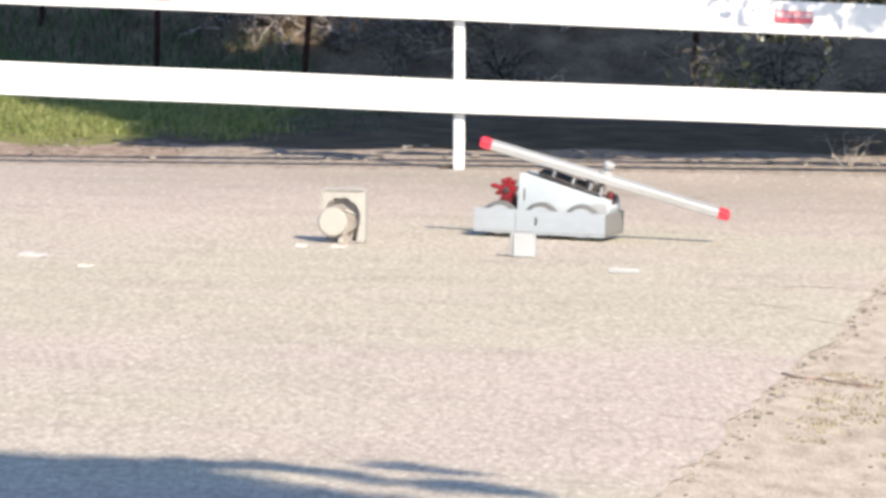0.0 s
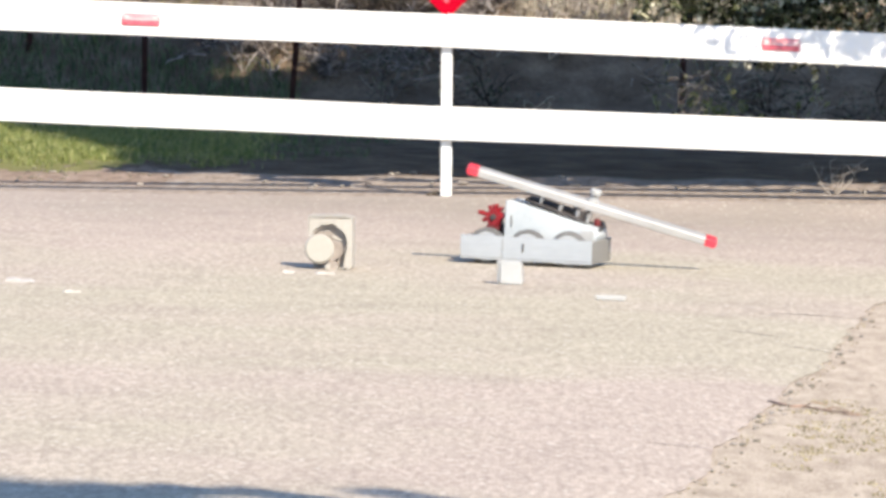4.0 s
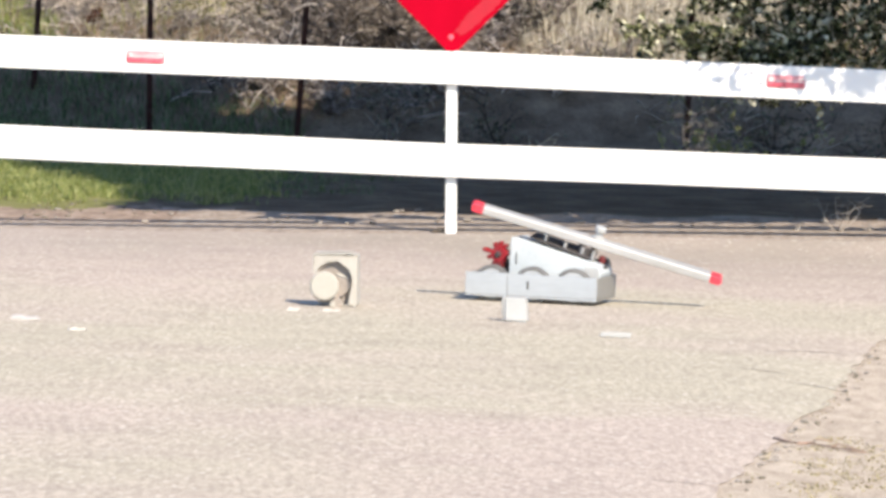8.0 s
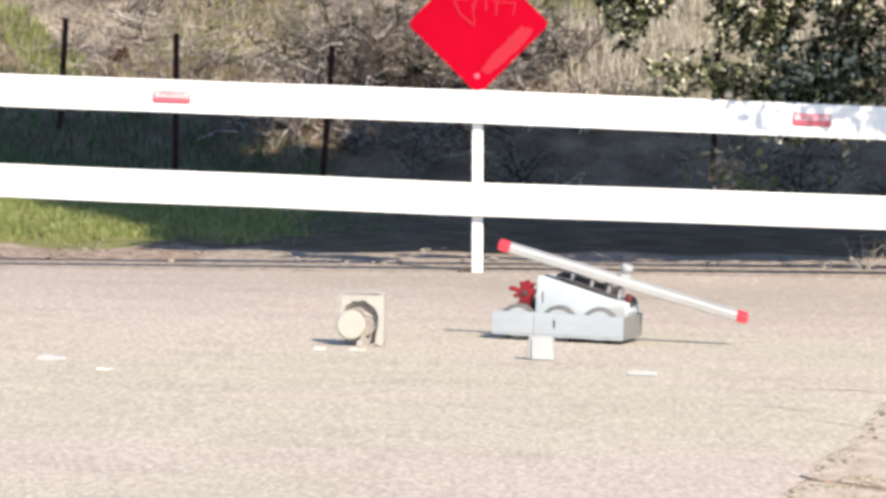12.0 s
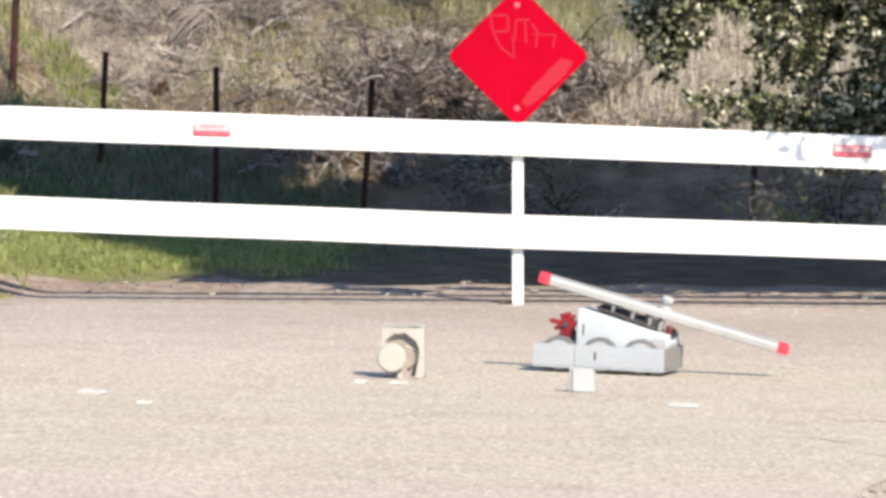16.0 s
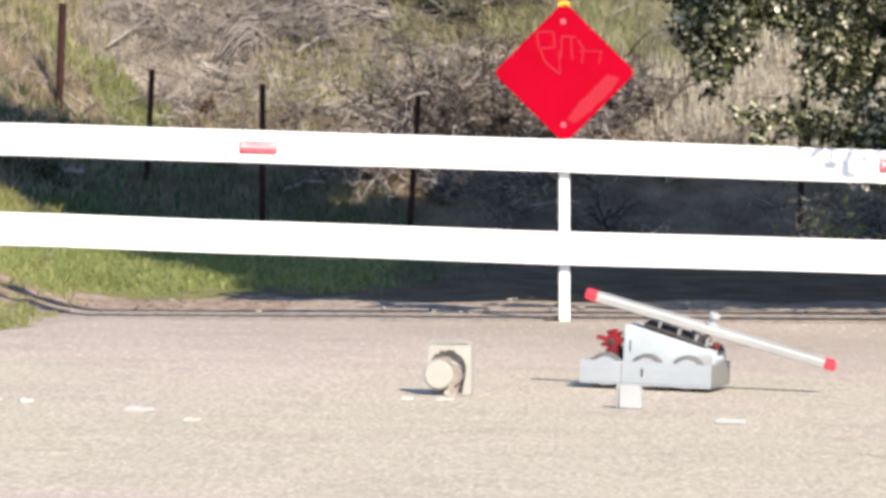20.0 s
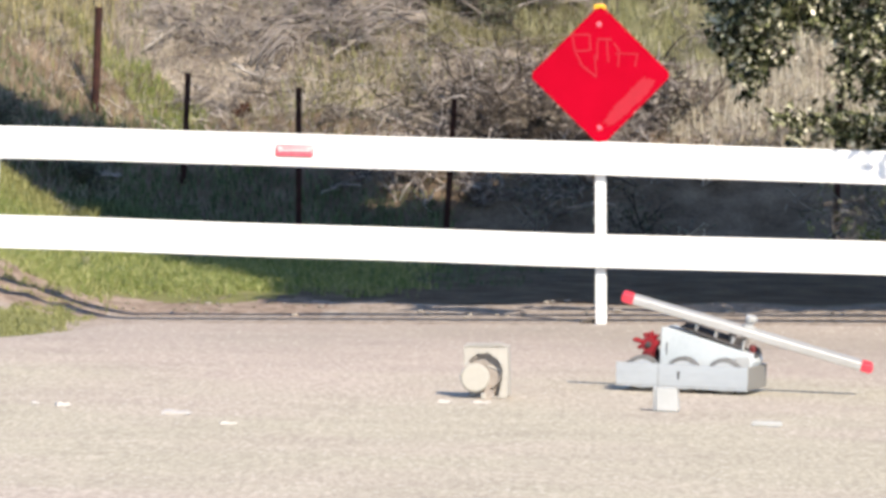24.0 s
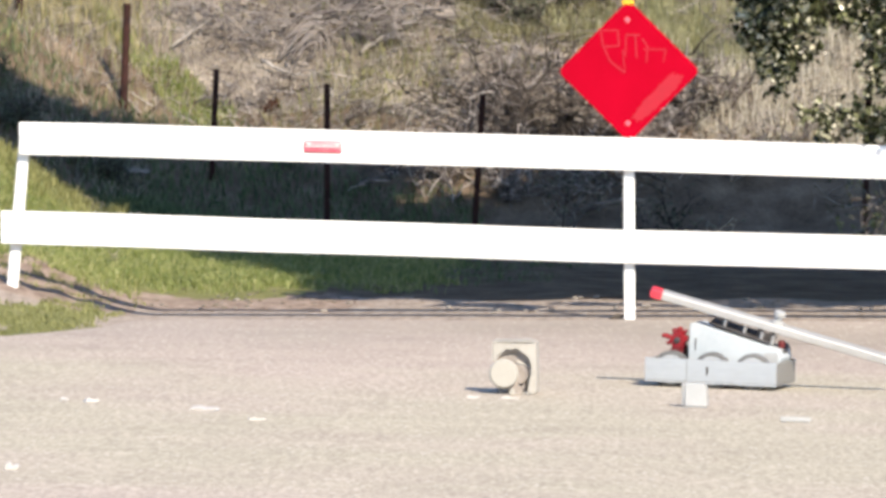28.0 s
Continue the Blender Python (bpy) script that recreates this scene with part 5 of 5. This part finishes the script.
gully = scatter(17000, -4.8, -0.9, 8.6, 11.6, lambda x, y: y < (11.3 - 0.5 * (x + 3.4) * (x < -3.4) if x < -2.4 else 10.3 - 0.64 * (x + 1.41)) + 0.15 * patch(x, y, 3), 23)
tagged(blade_mesh("gully_grass", gully, 0.09, 0.004, M_SHADEGRASS, None, "", 23), "grass on the gully side, shade put into its dark colour", "grass", kind="stuff")
green = scatter(9500, -5.2, 2.6, 10.0, 15.0, lambda x, y: y > foot(x) + 0.2 and (patch(x, y, 0.8, 6) > 0.12 or (x > -0.6 and y > foot(x) + 2.0 and patch(x, y, 1.5, 1) > -0.2)), 6)
tagged(blade_mesh("bank_grass", green, 0.14, 0.004, M_SAGE, None, "", 6, 0.4), "sage green grass tufts on the bank", "grass", kind="stuff")
lawn = scatter(5200, -2.1, -0.9, 11.1, 12.1, lambda x, y: clearing(x, y) and patch(x, y, 3.5, 31) > -0.2, 29)
tagged(blade_mesh("bank_grass", lawn, 0.045, 0.004, M_BANKGREEN, None, "", 29, 0.7), "short green grass on the open patch of bank", "grass", kind="stuff")
olive = scatter(5200, -1.1, -0.1, 11.85, 13.0, lambda x, y: patch(x, y, 1.8, 33) > -0.3, 30)
tagged(blade_mesh("bank_grass", olive, 0.16, 0.004, M_BANKGREEN, None, "", 30, 0.35), "olive green grass under the scrub on the bank", "grass", kind="stuff")
golden = scatter(1500, -4.3, -3.15, 11.9, 13.4, lambda x, y: patch(x, y, 1.6, 35) > -0.25, 32)
tagged(blade_mesh("tall_grass", golden, 0.22, 0.0035, M_GOLDEN, None, "", 32, 0.2), "tall golden standing grass on the bank above the gully", "grass", kind="stuff")
crest = scatter(1500, -4.6, -2.95, 10.6, 14.0, lambda x, y: y > 11.2 and patch(x, y, 1.2, 21) > -0.25, 19)
tagged(blade_mesh("crest_grass", crest, 0.15, 0.004, M_SAGE, None, "", 19, 0.35), "yellow-green grass on the bank above the gully", "grass", kind="stuff")
tall = scatter(9000, 0.2, 2.4, 10.4, 14.0, lambda x, y: y > foot(x) + 0.7 + 0.7 * (x < 0.42) and not (x < 0.95 and y > foot(x) + 1.9) and patch(x, y, 1.3, 12) > -0.3, 17)
tagged(blade_mesh("tall_grass", tall, 0.24, 0.0035, M_PALESTRAW, None, "", 17, 0.25), "tall standing bleached grass on the bank", "grass", kind="stuff")
yellow = scatter(9000, -0.5, 2.4, 11.6, 15.0, lambda x, y: y > foot(x) + 1.9 and patch(x, y, 0.9, 13) > -0.1, 18) + scatter(6000, 0.15, 1.0, 11.5, 13.0, lambda x, y: patch(x, y, 2.5, 3) > -0.25, 28)
tagged(blade_mesh("yellow_grass", yellow, 0.24, 0.004, M_YELLOWGRASS, None, "", 18, 0.25), "tall yellow-green grass higher on the bank", "grass", kind="stuff")
right = scatter(30000, 0.5, 2.1, -14.2, -10.4, lambda x, y: x > lerp_table(ROAD_RIGHT, y) + 0.03 and ((x - 1.30) / 0.42) ** 2 + ((y + 12.3) / 1.45) ** 2 < 0.7 + 1.3 * patch(x, y, 4, 9) and patch(x, y, 19, 9) > -0.1, 7)
right += scatter(9000, 0.4, 1.7, -15.5, -6, lambda x, y: 0.0 < x - lerp_table(ROAD_RIGHT, y) < 0.05 and patch(x, y, 3, 2) > 0.0, 8)
tagged(blade_mesh("shoulder_grass", right, 0.013, 0.004, M_OLIVE, None, "", 7, 0.7), "sparse dull grass on the dirt shoulder", "grass", kind="stuff")


# ================= small things =================
def lumpy(size, seed, rough=0.25, squash=0.7):
    bm = bmesh.new()
    bmesh.ops.create_icosphere(bm, subdivisions=2, radius=size)
    for v in bm.verts:
        n = noise.noise(v.co * (1.6 / size) + Vector((seed, 0, 0)))
        v.co *= 1 + rough * n
        v.co.z *= squash
    return bm


def build_stones():
    rnd = random.Random(61)
    named = [(-3.10, 10.6, 0.055, "pale stone lying in the shaded hollow"), (-3.02, 10.62, 0.035, "pale stone lying in the shaded hollow"), (1.06, 8.0, 0.06, "pale stone lying in the shaded hollow"),
             (-0.045, 0.06, 0.022, "dark stone at the foot of the post"), (-0.075, 0.05, 0.014, "dark stone at the foot of the post")]
    for k in range(40):
        x = rnd.uniform(-2.4, 2.4)
        named.append((x, rnd.uniform(0.5, 2.2), rnd.uniform(0.006, 0.018), "small pale pebble on the dirt strip"))
    for k in range(60):
        x = rnd.uniform(-2.6, -1.4)
        named.append((x, 1.15 + rnd.uniform(0.0, 1.3), rnd.uniform(0.004, 0.011), "small brown clod below the grass"))
    for k in range(110):
        y = rnd.uniform(-15.2, -7.0)
        named.append((lerp_table(ROAD_RIGHT, y) + (rnd.uniform(0.0, 0.07) if k % 3 else rnd.uniform(0.05, 0.6)), y, rnd.uniform(0.003, 0.009) if k % 3 else rnd.uniform(0.003, 0.006), "small dark crumb at the road's edge" if k % 2 else "small pebble on the dirt shoulder"))
    for k, (x, y, r, label) in enumerate(named):
        ob = part("stone", lumpy(r, k * 3.1), M_BARK if "foot of the post" in label else M_CRUMB if "crumb" in label or "clod" in label else M_STONE)
        ob.matrix_basis = Matrix.Translation((x, y, ground_z(x, y) + r * 0.45)) @ pose(0, 0, 0, 0, 0, rnd.uniform(0, 360)) @ Matrix.Diagonal((1.5, 1.0, 0.8, 1))
        tagged(ob, label, "stone", "loose stones")


build_stones()


def build_stump():
    x, y = -2.27, 11.45
    ob = thing("rotten_stump", Matrix.Translation((x, y, ground_z(x, y))), "crumbling red-brown rotten stump on the bank", "stump")
    part("core", lumpy(0.036, 4.0, 0.8, 1.2), M_STUMP, ob).location = (0, 0, 0.04)
    part("splinter", lumpy(0.020, 9.0, 0.8, 1.6), M_STUMP, ob).location = (0.035, -0.01, 0.075)
    part("splinter", lumpy(0.020, 13.0, 0.8, 1.2), M_STUMP, ob).location = (-0.045, 0.0, 0.03)


build_stump()


def build_weed(x, y, h, stems, mat, label, seed, leaves=0):
    rnd = random.Random(seed)
    R = thing("weed", pose(x, y, ground_z(x, y)), label, "weed")
    for k in range(stems):
        a = rnd.uniform(0, 2 * math.pi)
        t = Tubes()
        pts = bent((0, 0, -0.02), (0.5 * math.cos(a), 0.5 * math.sin(a), 1), h * rnd.uniform(0.7, 1.1), 5, 0.25, 0.03, rnd)
        t.add(pts, 0.0045, 0.0015, 4)
        for p in pts[2:]:
            t.add(bent(p, (rnd.gauss(0, 1), rnd.gauss(0, 1), 0.5), h * 0.3, 3, 0.3, 0.03, rnd), 0.0018, 0.001, 3)
        t.out("stem", mat, R)
        if leaves:
            g = np.random.default_rng(seed + k)
            c = np.array([list(v) for v in t.v])[g.integers(0, len(t.v), leaves)] + g.normal(0, 0.012, (leaves, 3))
            leaf_mesh("foliage", c, 0.045, M_SAGE, R, "pale green leaves", seed + k, 0.3, 0.5)


build_weed(1.82, 0.58, 0.20, 6, M_BLEACHED, "bleached dead weed standing at the foot of the rails", 71)
build_weed(1.62, 0.60, 0.07, 4, M_BLEACHED, "small bleached dead weed at the foot of the rails", 72)
build_weed(1.97, 0.62, 0.06, 4, M_BLEACHED, "small bleached dead weed at the foot of the rails", 83)
build_weed(-0.36, 0.75, 0.05, 4, M_TWIG, "small dry weed on the dirt strip", 73)
# these sprigs stand in shade; pale leaf colour stands in for sun flecks
build_weed(1.46, 6.6, 0.36, 5, M_TWIG, "leafy sprig under the oak, sunlit look put into its colour", 74, 34)
build_weed(1.93, 6.6, 0.46, 4, M_TWIG, "leafy sprig under the oak, sunlit look put into its colour", 79, 20)
# bleached colour replaces the faint light falling on this stem
build_weed(0.42, 7.7, 0.40, 1, M_PALESTRAW, "bare stem in the shade, its faint light put into the colour", 77)
build_weed(-2.62, 3.2, 0.10, 5, M_STRAW, "bleached dead weed on the verge", 75)
build_weed(-3.05, 7.3, 0.16, 6, M_STRAW, "bleached dead weed on the mound", 76)


def build_ledge_line(x0, y0, x1, y1, seed):
    """A thin branching tube on the dirt, standing in for a low ledge."""
    rnd = random.Random(seed)
    R = thing("ledge_line", pose(x0, y0, ground_z(x0, y0)), "thin reddish brown line standing in for a low dirt ledge", "stick")
    n, pts = 8, []
    for k in range(n + 1):
        x, y = (x1 - x0) * k / n + rnd.gauss(0, 0.004), (y1 - y0) * k / n + rnd.gauss(0, 0.03)
        pts.append(Vector((x, y, ground_z(x0 + x, y0 + y) - ground_z(x0, y0) + 0.006)))
    t = Tubes()
    t.add(pts, 0.0045, 0.002, 5)
    t.out("stem", M_LEDGE, R)
    for k in (3, 5, 6):
        t = Tubes()
        t.add([pts[k], pts[k] + Vector((rnd.uniform(0.02, 0.05), rnd.uniform(-0.1, 0.1), 0.004)), pts[k] + Vector((0.07, rnd.uniform(-0.1, 0.1), 0.0))], 0.003, 0.0015, 4)
        t.out("twig", M_LEDGE, R)


build_ledge_line(0.945, -11.08, 1.18, -11.5, 5)
build_weed(-3.42, 11.22, 0.16, 9, M_TWIGDARK, "dark dead weed on the bank beside the pipe post", 81)
build_weed(-3.50, 11.28, 0.12, 7, M_BLEACHED, "pale dead weed on the bank beside the pipe post", 82)
